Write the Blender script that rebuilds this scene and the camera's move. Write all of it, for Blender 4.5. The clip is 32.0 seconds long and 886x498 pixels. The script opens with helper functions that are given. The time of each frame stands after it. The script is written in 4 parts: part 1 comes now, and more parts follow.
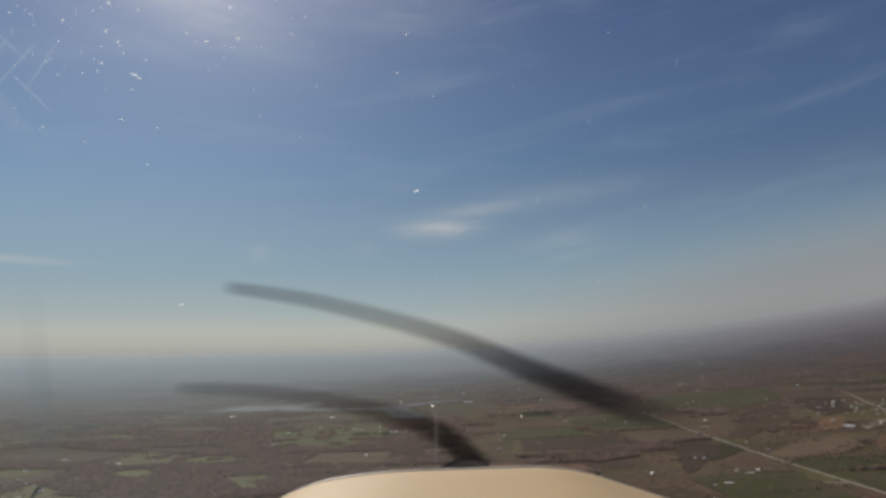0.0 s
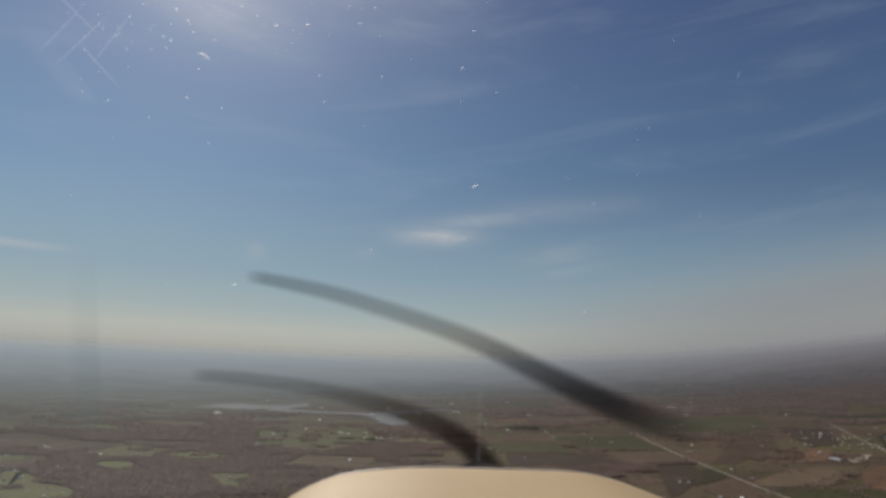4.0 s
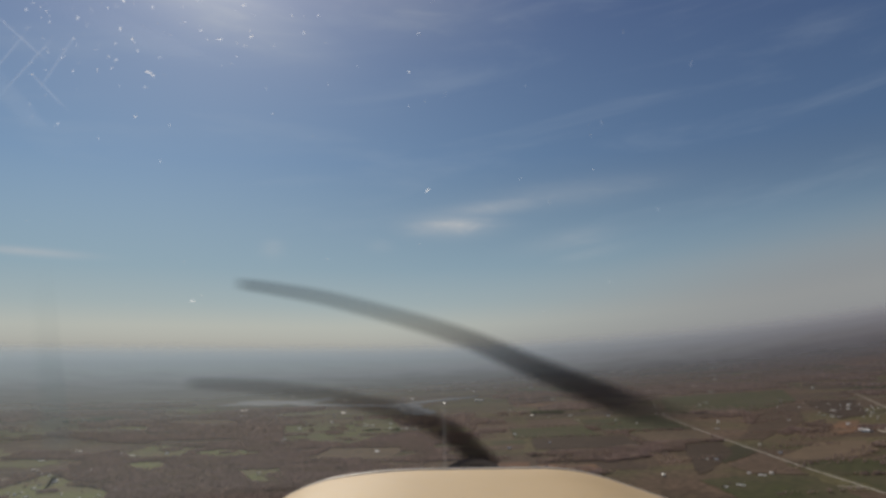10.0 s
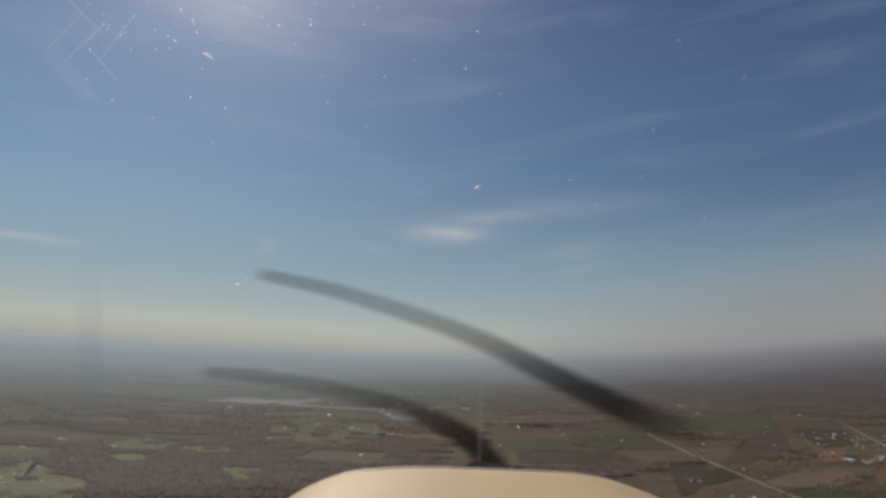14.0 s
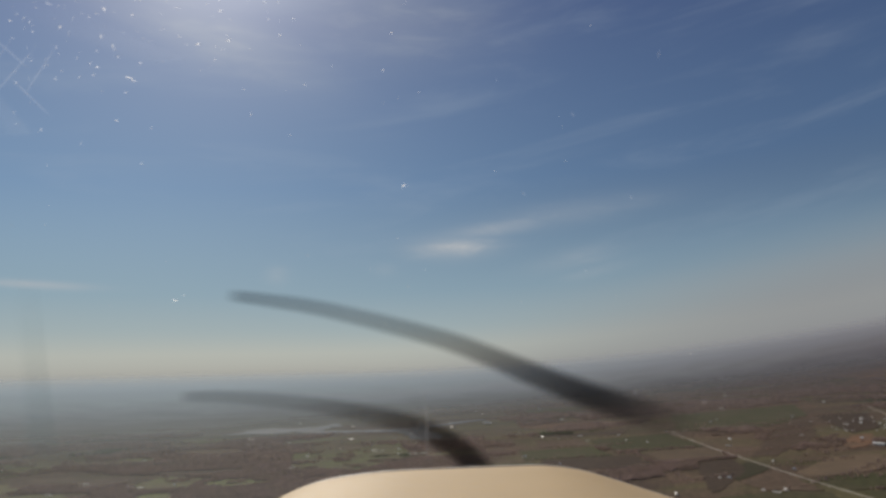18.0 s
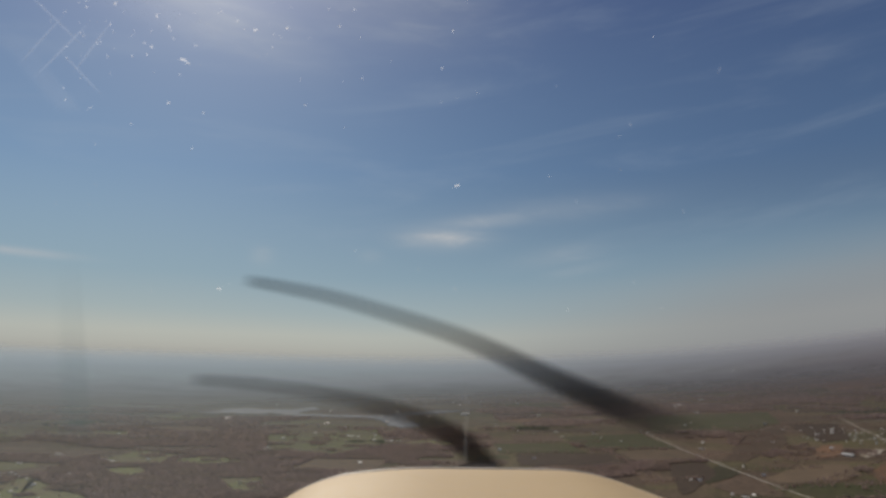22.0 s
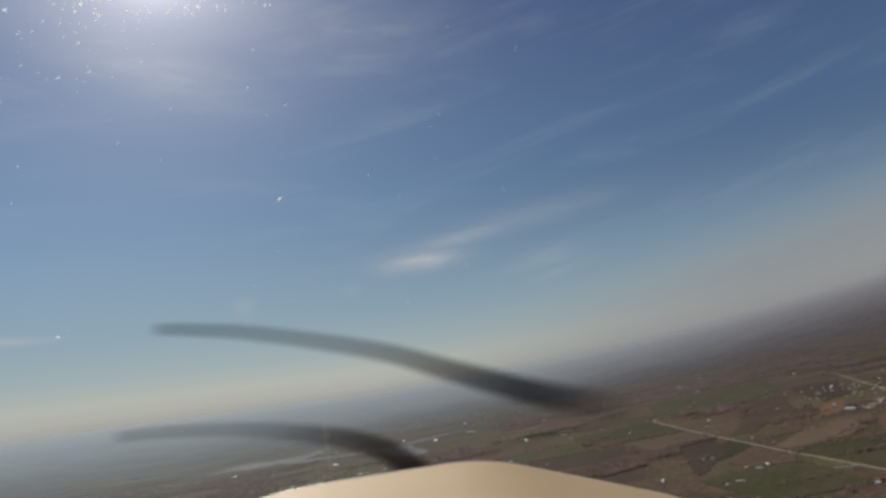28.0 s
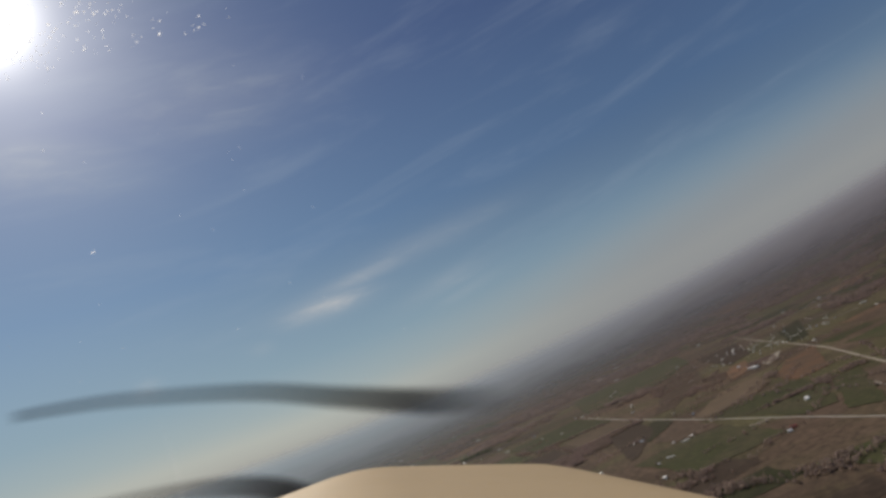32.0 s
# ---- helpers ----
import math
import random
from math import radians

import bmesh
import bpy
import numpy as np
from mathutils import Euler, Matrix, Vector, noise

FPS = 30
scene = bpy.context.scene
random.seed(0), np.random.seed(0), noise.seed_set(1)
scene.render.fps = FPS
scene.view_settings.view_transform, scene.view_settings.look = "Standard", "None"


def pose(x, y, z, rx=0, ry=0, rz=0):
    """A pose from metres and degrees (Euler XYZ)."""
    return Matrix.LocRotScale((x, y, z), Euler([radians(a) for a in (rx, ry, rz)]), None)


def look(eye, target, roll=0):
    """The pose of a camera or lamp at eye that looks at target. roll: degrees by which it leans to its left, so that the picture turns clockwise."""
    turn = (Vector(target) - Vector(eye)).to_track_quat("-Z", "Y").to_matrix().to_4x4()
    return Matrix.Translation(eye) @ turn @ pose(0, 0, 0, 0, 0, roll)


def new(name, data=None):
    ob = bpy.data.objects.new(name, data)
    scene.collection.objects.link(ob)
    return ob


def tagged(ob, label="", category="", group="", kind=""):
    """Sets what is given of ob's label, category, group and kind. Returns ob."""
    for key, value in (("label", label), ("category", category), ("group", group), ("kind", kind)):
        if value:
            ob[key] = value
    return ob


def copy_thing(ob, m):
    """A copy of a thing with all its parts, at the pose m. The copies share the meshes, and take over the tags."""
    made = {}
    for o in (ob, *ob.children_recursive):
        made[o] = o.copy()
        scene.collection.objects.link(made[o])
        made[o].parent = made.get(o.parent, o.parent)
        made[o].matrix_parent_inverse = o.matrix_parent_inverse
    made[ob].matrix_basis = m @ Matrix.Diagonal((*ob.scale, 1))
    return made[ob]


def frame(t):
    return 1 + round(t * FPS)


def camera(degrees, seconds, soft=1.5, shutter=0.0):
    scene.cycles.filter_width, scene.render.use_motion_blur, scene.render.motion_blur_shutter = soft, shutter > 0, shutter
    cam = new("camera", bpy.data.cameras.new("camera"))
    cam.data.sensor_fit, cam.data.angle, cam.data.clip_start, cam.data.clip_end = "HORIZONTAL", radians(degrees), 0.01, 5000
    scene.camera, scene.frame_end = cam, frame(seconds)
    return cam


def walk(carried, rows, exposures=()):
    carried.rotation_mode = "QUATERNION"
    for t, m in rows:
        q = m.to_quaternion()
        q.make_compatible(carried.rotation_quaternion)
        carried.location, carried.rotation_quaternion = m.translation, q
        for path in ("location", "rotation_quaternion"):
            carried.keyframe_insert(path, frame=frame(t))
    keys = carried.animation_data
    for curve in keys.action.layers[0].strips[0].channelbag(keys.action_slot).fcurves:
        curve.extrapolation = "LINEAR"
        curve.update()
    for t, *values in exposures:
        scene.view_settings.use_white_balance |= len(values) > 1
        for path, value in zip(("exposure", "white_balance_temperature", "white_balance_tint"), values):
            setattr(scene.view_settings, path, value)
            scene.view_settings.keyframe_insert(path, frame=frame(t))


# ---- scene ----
# The camera sits behind the windscreen of a light aircraft; lens and turn of the camera, row by row:
# seconds, yaw, pitch, roll in degrees, and where the crest of the cowling lies before the eye, to the side and down, in metres.
cam = camera(66.3, 32.0, soft=3.3)
EYE_HEIGHT = 200.0
TURNS = (
    (0.0, -0.33, 8.59, 0.67, -0.078, -0.648),
    (0.5, -0.85, 8.44, 0.33, -0.072, -0.647),
    (1.0, -1.17, 8.54, -0.16, -0.068, -0.647),
    (1.5, -1.29, 8.71, 0.47, -0.071, -0.647),
    (2.0, -1.12, 8.74, 0.02, -0.058, -0.646),
    (2.5, -1.04, 8.68, -1.58, -0.029, -0.643),
    (3.0, -1.03, 8.76, -2.43, -0.009, -0.641),
    (3.5, -1.18, 9.11, -2.48, -0.002, -0.641),
    (4.0, -1.12, 9.35, -2.69, 0.001, -0.640),
    (4.5, -0.92, 9.54, -2.82, 0.003, -0.640),
    (5.0, -0.61, 9.75, -2.64, -0.002, -0.641),
    (5.5, -0.21, 10.04, -1.91, -0.019, -0.642),
    (6.0, 0.24, 10.48, -0.32, -0.048, -0.645),
    (6.5, 0.29, 10.76, 0.50, -0.065, -0.646),
    (7.0, -0.13, 10.65, -0.09, -0.053, -0.645),
    (7.5, -0.94, 10.43, -1.73, -0.029, -0.643),
    (8.0, -1.19, 10.49, -1.90, -0.027, -0.643),
    (8.5, -0.83, 10.79, -0.29, -0.051, -0.645),
    (9.0, -0.08, 10.47, 0.47, -0.068, -0.647),
    (9.5, 0.62, 9.42, 0.23, -0.066, -0.646),
    (10.0, 0.64, 8.38, -0.12, -0.053, -0.645),
    (10.5, -0.09, 8.15, -1.17, -0.036, -0.644),
    (11.0, -0.99, 8.10, -1.60, -0.024, -0.643),
    (11.5, -1.46, 7.97, -2.01, -0.013, -0.642),
    (12.0, -1.85, 8.23, -2.86, -0.001, -0.641),
    (12.5, -1.39, 8.25, -2.87, -0.001, -0.641),
    (13.0, -1.08, 8.38, -2.09, -0.004, -0.641),
    (13.5, -0.30, 8.66, -2.75, 0.002, -0.640),
    (14.0, -0.21, 9.02, -3.20, 0.010, -0.640),
    (14.5, -0.16, 9.48, -3.20, 0.013, -0.640),
    (15.0, -0.03, 9.82, -3.20, 0.013, -0.640),
    (15.5, 0.15, 10.06, -3.12, 0.012, -0.640),
    (16.0, 0.31, 10.26, -2.85, 0.006, -0.640),
    (16.5, 0.43, 10.43, -2.30, -0.006, -0.641),
    (17.0, 0.45, 10.61, -1.35, -0.028, -0.643),
    (17.5, 0.96, 10.43, -0.03, -0.059, -0.646),
    (18.0, 1.20, 10.27, 1.31, -0.083, -0.648),
    (18.5, 1.14, 10.51, 1.13, -0.086, -0.649),
    (19.0, 0.81, 10.29, 0.58, -0.077, -0.648),
    (19.5, 0.29, 10.05, 0.27, -0.069, -0.647),
    (20.0, -0.06, 9.75, 0.07, -0.061, -0.646),
    (20.5, -0.22, 9.66, -0.54, -0.048, -0.645),
    (21.0, -0.54, 9.56, -1.32, -0.033, -0.644),
    (21.5, -0.46, 9.47, -1.52, -0.024, -0.643),
    (22.0, -0.44, 9.44, -1.75, -0.020, -0.642),
    (22.5, -0.39, 9.44, -1.72, -0.020, -0.642),
    (23.0, -0.20, 9.43, -1.40, -0.026, -0.643),
    (23.5, 0.05, 9.64, -1.16, -0.033, -0.643),
    (24.0, 0.16, 9.81, -0.80, -0.042, -0.644),
    (24.5, 0.24, 9.95, -0.38, -0.052, -0.645),
    (25.0, 0.07, 9.92, 0.14, -0.067, -0.647),
    (25.5, -0.34, 9.86, 0.93, -0.088, -0.649),
    (26.0, -0.50, 9.99, 1.97, -0.116, -0.652),
    (26.5, -0.51, 10.24, 3.20, -0.153, -0.657),
    (27.0, -0.47, 10.57, 4.57, -0.197, -0.664),
    (27.5, -0.47, 10.91, 6.05, -0.249, -0.672),
    (28.0, -0.60, 11.21, 7.59, -0.307, -0.683),
    (28.5, -0.90, 11.40, 9.12, -0.372, -0.695),
    (29.0, -1.50, 11.47, 10.70, -0.436, -0.709),
    (29.5, -2.57, 11.39, 12.41, -0.493, -0.725),
    (30.0, -3.81, 11.36, 14.14, -0.541, -0.744),
    (30.5, -4.92, 11.58, 15.76, -0.583, -0.763),
    (31.0, -5.81, 11.90, 17.19, -0.619, -0.782),
    (31.5, -6.36, 12.19, 18.31, -0.646, -0.798),
    (32.0, -6.74, 12.48, 19.27, -0.663, -0.808),
)
REST = pose(0, 0, EYE_HEIGHT, 99.5, -1.2, 0)          # the mean attitude of the camera
NOSE = Vector((-0.066, -0.6445, -2.0))                # where the cowling's crest begins, as the camera sees it at rest
PIVOT = REST @ NOSE
rows = []
for t, yaw, pitch, roll, side, down in TURNS:
    turn = pose(0, 0, 0, 90 + pitch, roll, yaw)
    rows.append((t, Matrix.Translation(PIVOT - turn @ Vector((side, down, NOSE.z))) @ turn))
walk(cam, rows)

# ---- sky, sun ----
SUN_AZ, SUN_EL = radians(-21.0), radians(36.5)
SUN_DIR = Vector((math.sin(SUN_AZ) * math.cos(SUN_EL), math.cos(SUN_AZ) * math.cos(SUN_EL), math.sin(SUN_EL)))


class Nodes:
    """A short way to write node trees."""

    def __init__(self, tree):
        self.tree = tree
        tree.nodes.clear()

    def add(self, kind, **values):
        node = self.tree.nodes.new(kind)
        for key, value in values.items():
            setattr(node, key, value)
        return node

    def put(self, socket, value):
        if isinstance(value, bpy.types.NodeSocket):
            self.tree.links.new(value, socket)
        elif value is not None:
            if socket.type == "RGBA" and len(value) == 3:
                value = (*value, 1)
            socket.default_value = value

    def math(self, op, a, b=None, c=None, clamp=False):
        node = self.add("ShaderNodeMath", operation=op, use_clamp=clamp)
        for socket, value in zip(node.inputs, (a, b, c)):
            self.put(socket, value)
        return node.outputs[0]

    def mix(self, fac, a, b, blend="MIX"):
        node = self.add("ShaderNodeMix", data_type="RGBA", blend_type=blend)
        self.put(node.inputs[0], fac)
        self.put(node.inputs[6], a)
        self.put(node.inputs[7], b)
        return node.outputs[2]

    def ramp(self, fac, stops, ease="LINEAR"):
        node = self.add("ShaderNodeValToRGB")
        self.put(node.inputs[0], fac)
        node.color_ramp.interpolation = ease
        while len(node.color_ramp.elements) < len(stops):
            node.color_ramp.elements.new(0.5)
        for e, (at, colour) in zip(node.color_ramp.elements, stops):
            e.position, e.color = at, (*colour, 1) if len(colour) == 3 else colour
        return node.outputs[0]

    def noise(self, scale, detail=4.0, rough=0.55, vector=None, distort=0.0):
        node = self.add("ShaderNodeTexNoise")
        self.put(node.inputs["Vector"], vector)
        self.put(node.inputs["Scale"], scale)
        self.put(node.inputs["Detail"], detail)
        self.put(node.inputs["Roughness"], rough)
        self.put(node.inputs["Distortion"], distort)
        return node.outputs[0]

    def spread(self, fac, lo, hi, to_lo=0.0, to_hi=1.0):
        node = self.add("ShaderNodeMapRange", interpolation_type="SMOOTHSTEP")
        for socket, value in zip(node.inputs[:5], (fac, lo, hi, to_lo, to_hi)):
            self.put(socket, value)
        return node.outputs[0]


world = bpy.data.worlds.new("sky")
scene.world = world
world.use_nodes = True
n = Nodes(world.node_tree)
way = n.add("ShaderNodeTexCoord").outputs["Generated"]
parts = n.add("ShaderNodeSeparateXYZ")
n.put(parts.inputs[0], way)
dx, dy, dz = parts.outputs
height = n.math("MULTIPLY", n.math("ARCSINE", dz), 180 / math.pi)
azim = n.math("MULTIPLY", n.math("ARCTAN2", dx, dy), 180 / math.pi)
# the land climbs to one side, and the sky's layers lean with it
ahead = n.math("MINIMUM", n.math("MAXIMUM", azim, -45.0), 46.0)
climb = n.math("MAXIMUM", n.math("ADD", ahead, 10.0), 0.0)
rim_rise = n.math("MULTIPLY", n.math("MULTIPLY", climb, climb), 0.00168)
lean_rise = n.math("ADD", n.math("MULTIPLY", ahead, 0.038), 0.75)
share = n.spread(height, 3.0, 14.0)
elev = n.math("SUBTRACT", height, n.math("ADD", rim_rise, n.math("MULTIPLY", share, n.math("SUBTRACT", lean_rise, rim_rise))))
sky = n.add("ShaderNodeTexSky", sky_type="NISHITA", sun_disc=False, sun_elevation=SUN_EL, sun_rotation=SUN_AZ,
            altitude=600.0, air_density=1.0, dust_density=1.6, ozone_density=1.5)
blue = n.ramp(n.math("DIVIDE", n.math("ADD", elev, 10), 100, clamp=True), (
    (0.0, (0.05, 0.05, 0.055)), (0.075, (0.07, 0.072, 0.076)), (0.087, (0.17, 0.182, 0.19)), (0.095, (0.225, 0.24, 0.245)), (0.10, (0.275, 0.29, 0.288)), (0.107, (0.333, 0.356, 0.343)), (0.118, (0.36, 0.391, 0.373)),
    (0.135, (0.275, 0.347, 0.373)), (0.165, (0.198, 0.296, 0.366)), (0.25, (0.115, 0.207, 0.342)), (0.38, (0.077, 0.129, 0.262)), (0.6, (0.055, 0.095, 0.2)),
    (1.0, (0.05, 0.09, 0.2))))
clear = n.mix(0.006, blue, sky.outputs[0])
# lighter towards the sun, deeper away from it
dot = n.add("ShaderNodeVectorMath", operation="DOT_PRODUCT")
n.put(dot.inputs[0], way)
dot.inputs[1].default_value = SUN_DIR
near_sun = n.math("MAXIMUM", dot.outputs["Value"], 0.0)
tone = n.mix(n.spread(azim, -34.0, 40.0), (1.17, 1.15, 1.12), (0.60, 0.60, 0.665))
lit = n.mix(1.0, clear, n.mix(n.spread(elev, 2.0, 14.0), (1, 1, 1), tone), "MULTIPLY")
# a tan haze band that stands higher to the right
band_top = n.math("ADD", n.math("MULTIPLY", azim, 0.10), 2.6)
band = n.math("MULTIPLY", n.spread(n.math("SUBTRACT", elev, band_top), -3.2, 4.2, 1.0, 0.0), n.spread(azim, -8.0, 30.0, 0.0, 0.72))
band = n.math("MULTIPLY", band, n.spread(elev, -1.4, -0.1))
lit = n.mix(band, lit, (0.248, 0.248, 0.258))


def flat_noise(scale_az, scale_el, detail, shear=0.0, seed=0.0):
    v = n.add("ShaderNodeCombineXYZ")
    n.put(v.inputs[0], n.math("MULTIPLY", azim, scale_az))
    n.put(v.inputs[1], n.math("MULTIPLY", n.math("ADD", elev, n.math("MULTIPLY", azim, shear)), scale_el))
    v.inputs[2].default_value = seed
    return n.noise(1.0, detail, 0.6, v.outputs[0], 0.4)


def blob(az, el, wide, high, shear=0.0):
    a = n.math("DIVIDE", n.math("SUBTRACT", azim, az), wide)
    e = n.math("DIVIDE", n.math("SUBTRACT", n.math("SUBTRACT", elev, el), n.math("MULTIPLY", n.math("SUBTRACT", azim, az), shear)), high)
    r = n.math("ADD", n.math("MULTIPLY", a, a), n.math("MULTIPLY", e, e))
    return n.math("POWER", 2.718, n.math("MULTIPLY", r, -1.0))


wisps = n.spread(flat_noise(0.055, 0.30, 6.0, -0.06, 3.0), 0.48, 0.78)
streaks = n.spread(flat_noise(0.16, 0.75, 7.0, 0.05, 9.0), 0.42, 0.75)
thin = n.math("MULTIPLY", n.math("MULTIPLY", wisps, n.spread(elev, 4.0, 12.0)), 0.14)
lit = n.mix(thin, lit, (0.36, 0.42, 0.50))
spots = None
for az, el, wide, high, shear, amount in ((0.0, 9.8, 3.3, 0.85, -0.02, 0.9), (3.5, 11.0, 4.8, 0.6, 0.06, 0.6), (-14.9, 8.0, 0.9, 0.7, 0.0, 0.32),
                                          (-6.0, 8.3, 1.0, 0.5, 0.0, 0.2), (-32.0, 7.05, 3.4, 0.30, -0.03, 0.9), (9.0, 11.7, 7.0, 0.9, 0.06, 0.3),
                                          (10.0, 8.0, 4.0, 0.8, 0.1, 0.22), (-20.0, 26.5, 8.0, 2.2, -0.25, 0.4), (-4.0, 28.5, 9.0, 3.6, -0.1, 0.26), (12.0, 7.0, 3.0, 0.5, 0.1, 0.2)):
    one = n.math("MULTIPLY", blob(az, el, wide, high, shear), n.math("MULTIPLY", n.math("ADD", n.math("MULTIPLY", streaks, 0.6), 0.55), amount))
    spots = one if spots is None else n.math("MAXIMUM", spots, one)
lit = n.mix(spots, lit, (0.44, 0.465, 0.49))
glow = n.math("ADD", n.math("MULTIPLY", n.math("POWER", near_sun, 900.0), 2.2), n.math("MULTIPLY", n.math("POWER", near_sun, 45.0), 0.17))
glow = n.math("ADD", glow, n.math("MULTIPLY", n.math("POWER", near_sun, 170.0), 0.42))
halo = n.add("ShaderNodeVectorMath", operation="SCALE")
halo.inputs[0].default_value = (1.0, 0.97, 0.93)
n.put(halo.inputs["Scale"], glow)
lit = n.mix(1.0, lit, halo.outputs[0], "ADD")
back = n.add("ShaderNodeBackground")
n.put(back.inputs[0], lit)
n.put(n.add("ShaderNodeOutputWorld").inputs[0], back.outputs[0])

sun = new("sun", bpy.data.lights.new("sun", "SUN"))
sun.data.energy, sun.data.angle, sun.data.color = 4.0, radians(0.53), (1.0, 0.905, 0.77)
sun.matrix_world = look(SUN_DIR * 100 + Vector((0, 0, EYE_HEIGHT)), (0, 0, EYE_HEIGHT))


# ---- materials ----
def material(name, colour, rough=0.8, metal=0.0, vary=0.25, scale=1.0, fine=8.0, bump=0.0, tint=None, spec=0.3, per_object=0.0, space="Object", coat=0.0):
    """Paint, soil or leaf with two scales of variation; tint is the second colour of the broad patches."""
    m = bpy.data.materials.new(name)
    m.use_nodes = True
    k = Nodes(m.node_tree)
    at = k.add("ShaderNodeTexCoord").outputs[space]
    if space == "Object" and per_object:
        at_world = k.add("ShaderNodeNewGeometry").outputs["Position"]
        at = at_world
    broad = k.noise(scale, 5.0, 0.6, at)
    small = k.noise(scale * fine, 4.0, 0.6, at)
    second = tint or tuple(c * (1 - vary) for c in colour)
    base = k.mix(k.spread(broad, 0.38, 0.64), colour, second)
    dark = k.spread(small, 0.3, 0.75, 1 - vary, 1 + vary * 0.6)
    base = k.mix(1.0, base, dark, "MULTIPLY")
    if per_object:
        rnd = k.add("ShaderNodeObjectInfo").outputs["Random"]
        base = k.mix(1.0, base, k.spread(rnd, 0.0, 1.0, 1 - per_object, 1 + per_object), "MULTIPLY")
    p = k.add("ShaderNodeBsdfPrincipled")
    k.put(p.inputs["Base Color"], base)
    k.put(p.inputs["Roughness"], k.spread(small, 0.2, 0.8, max(0.02, rough - 0.08), min(1, rough + 0.08)))
    p.inputs["Metallic"].default_value = metal
    p.inputs["Specular IOR Level"].default_value = spec
    p.inputs["Coat Weight"].default_value = coat
    if bump:
        b = k.add("ShaderNodeBump")
        b.inputs["Strength"].default_value = bump
        k.put(b.inputs["Height"], small)
        k.put(p.inputs["Normal"], b.outputs[0])
    k.put(k.add("ShaderNodeOutputMaterial").inputs[0], p.outputs[0])
    return m


def ground_material():
    """Winter farmland from high up: soil, dead grass and green in broad patches."""
    m = bpy.data.materials.new("winter_ground")
    m.use_nodes = True
    k = Nodes(m.node_tree)
    at = k.add("ShaderNodeTexCoord").outputs["Object"]
    stretch = k.add("ShaderNodeMapping")
    k.put(stretch.inputs["Vector"], at)
    stretch.inputs["Scale"].default_value = (0.55, 1.0, 1.0)
    broad = k.noise(0.0035, 6.0, 0.62, stretch.outputs[0], 0.6)
    mid = k.noise(0.012, 5.0, 0.6, stretch.outputs[0], 0.3)
    fine = k.noise(0.11, 5.0, 0.65, at)
    cells = k.add("ShaderNodeTexVoronoi", feature="F1")
    k.put(cells.inputs["Vector"], stretch.outputs[0])
    cells.inputs["Scale"].default_value = 0.0085
    base = k.mix(k.spread(broad, 0.42, 0.6), (0.090, 0.060, 0.040), (0.084, 0.072, 0.034))
    base = k.mix(k.spread(mid, 0.5, 0.7), base, (0.102, 0.070, 0.047))
    tone = k.add("ShaderNodeSeparateColor")
    k.put(tone.inputs[0], cells.outputs["Color"])
    base = k.mix(1.0, base, k.spread(tone.outputs[0], 0.0, 1.0, 0.82, 1.2), "MULTIPLY")
    base = k.mix(1.0, base, k.spread(fine, 0.3, 0.72, 0.6, 1.25), "MULTIPLY")
    p = k.add("ShaderNodeBsdfPrincipled")
    k.put(p.inputs["Base Color"], base)
    p.inputs["Roughness"].default_value = 0.95
    p.inputs["Specular IOR Level"].default_value = 0.1
    k.put(k.add("ShaderNodeOutputMaterial").inputs[0], p.outputs[0])
    return m


def thin_material(name, colour, cover, translucent=False):
    """Something that the eye looks partly through."""
    m = bpy.data.materials.new(name)
    m.use_nodes = True
    k = Nodes(m.node_tree)
    at = k.add("ShaderNodeTexCoord").outputs["Object"]
    grain = k.noise(14.0, 4.0, 0.6, at)
    if translucent:
        p = k.add("ShaderNodeBsdfTranslucent")
        k.put(p.inputs["Color"], colour)
    else:
        p = k.add("ShaderNodeBsdfPrincipled")
        k.put(p.inputs["Base Color"], k.mix(grain, colour, tuple(c * 0.7 for c in colour)))
        p.inputs["Roughness"].default_value = 0.45
    clear = k.add("ShaderNodeBsdfTransparent")
    blend = k.add("ShaderNodeMixShader")
    k.put(blend.inputs[0], k.spread(grain, 0.2, 0.8, cover * 0.9, min(1.0, cover * 1.1)))
    k.put(blend.inputs[1], clear.outputs[0])
    k.put(blend.inputs[2], p.outputs[0])
    k.put(k.add("ShaderNodeOutputMaterial").inputs[0], blend.outputs[0])
    return m


def twig_material(name, colour, second):
    """Bare crowns: half of the light filters through the twigs."""
    m = bpy.data.materials.new(name)
    m.use_nodes = True
    k = Nodes(m.node_tree)
    at = k.add("ShaderNodeNewGeometry")
    broad = k.noise(0.02, 4.0, 0.6, at.outputs["Position"])
    fine = k.noise(0.4, 3.0, 0.6, at.outputs["Position"])
    base = k.mix(k.spread(broad, 0.38, 0.62), colour, second)
    base = k.mix(1.0, base, k.spread(at.outputs["Random Per Island"], 0.0, 1.0, 0.75, 1.25), "MULTIPLY")
    base = k.mix(1.0, base, k.spread(fine, 0.3, 0.7, 0.8, 1.2), "MULTIPLY")
    d = k.add("ShaderNodeBsdfDiffuse")
    s = k.add("ShaderNodeBsdfTranslucent")
    blend = k.add("ShaderNodeMixShader")
    k.put(d.inputs[0], base)
    k.put(s.inputs[0], base)
    blend.inputs[0].default_value = 0.55
    k.put(blend.inputs[1], d.outputs[0])
    k.put(blend.inputs[2], s.outputs[0])
    k.put(k.add("ShaderNodeOutputMaterial").inputs[0], blend.outputs[0])
    return m


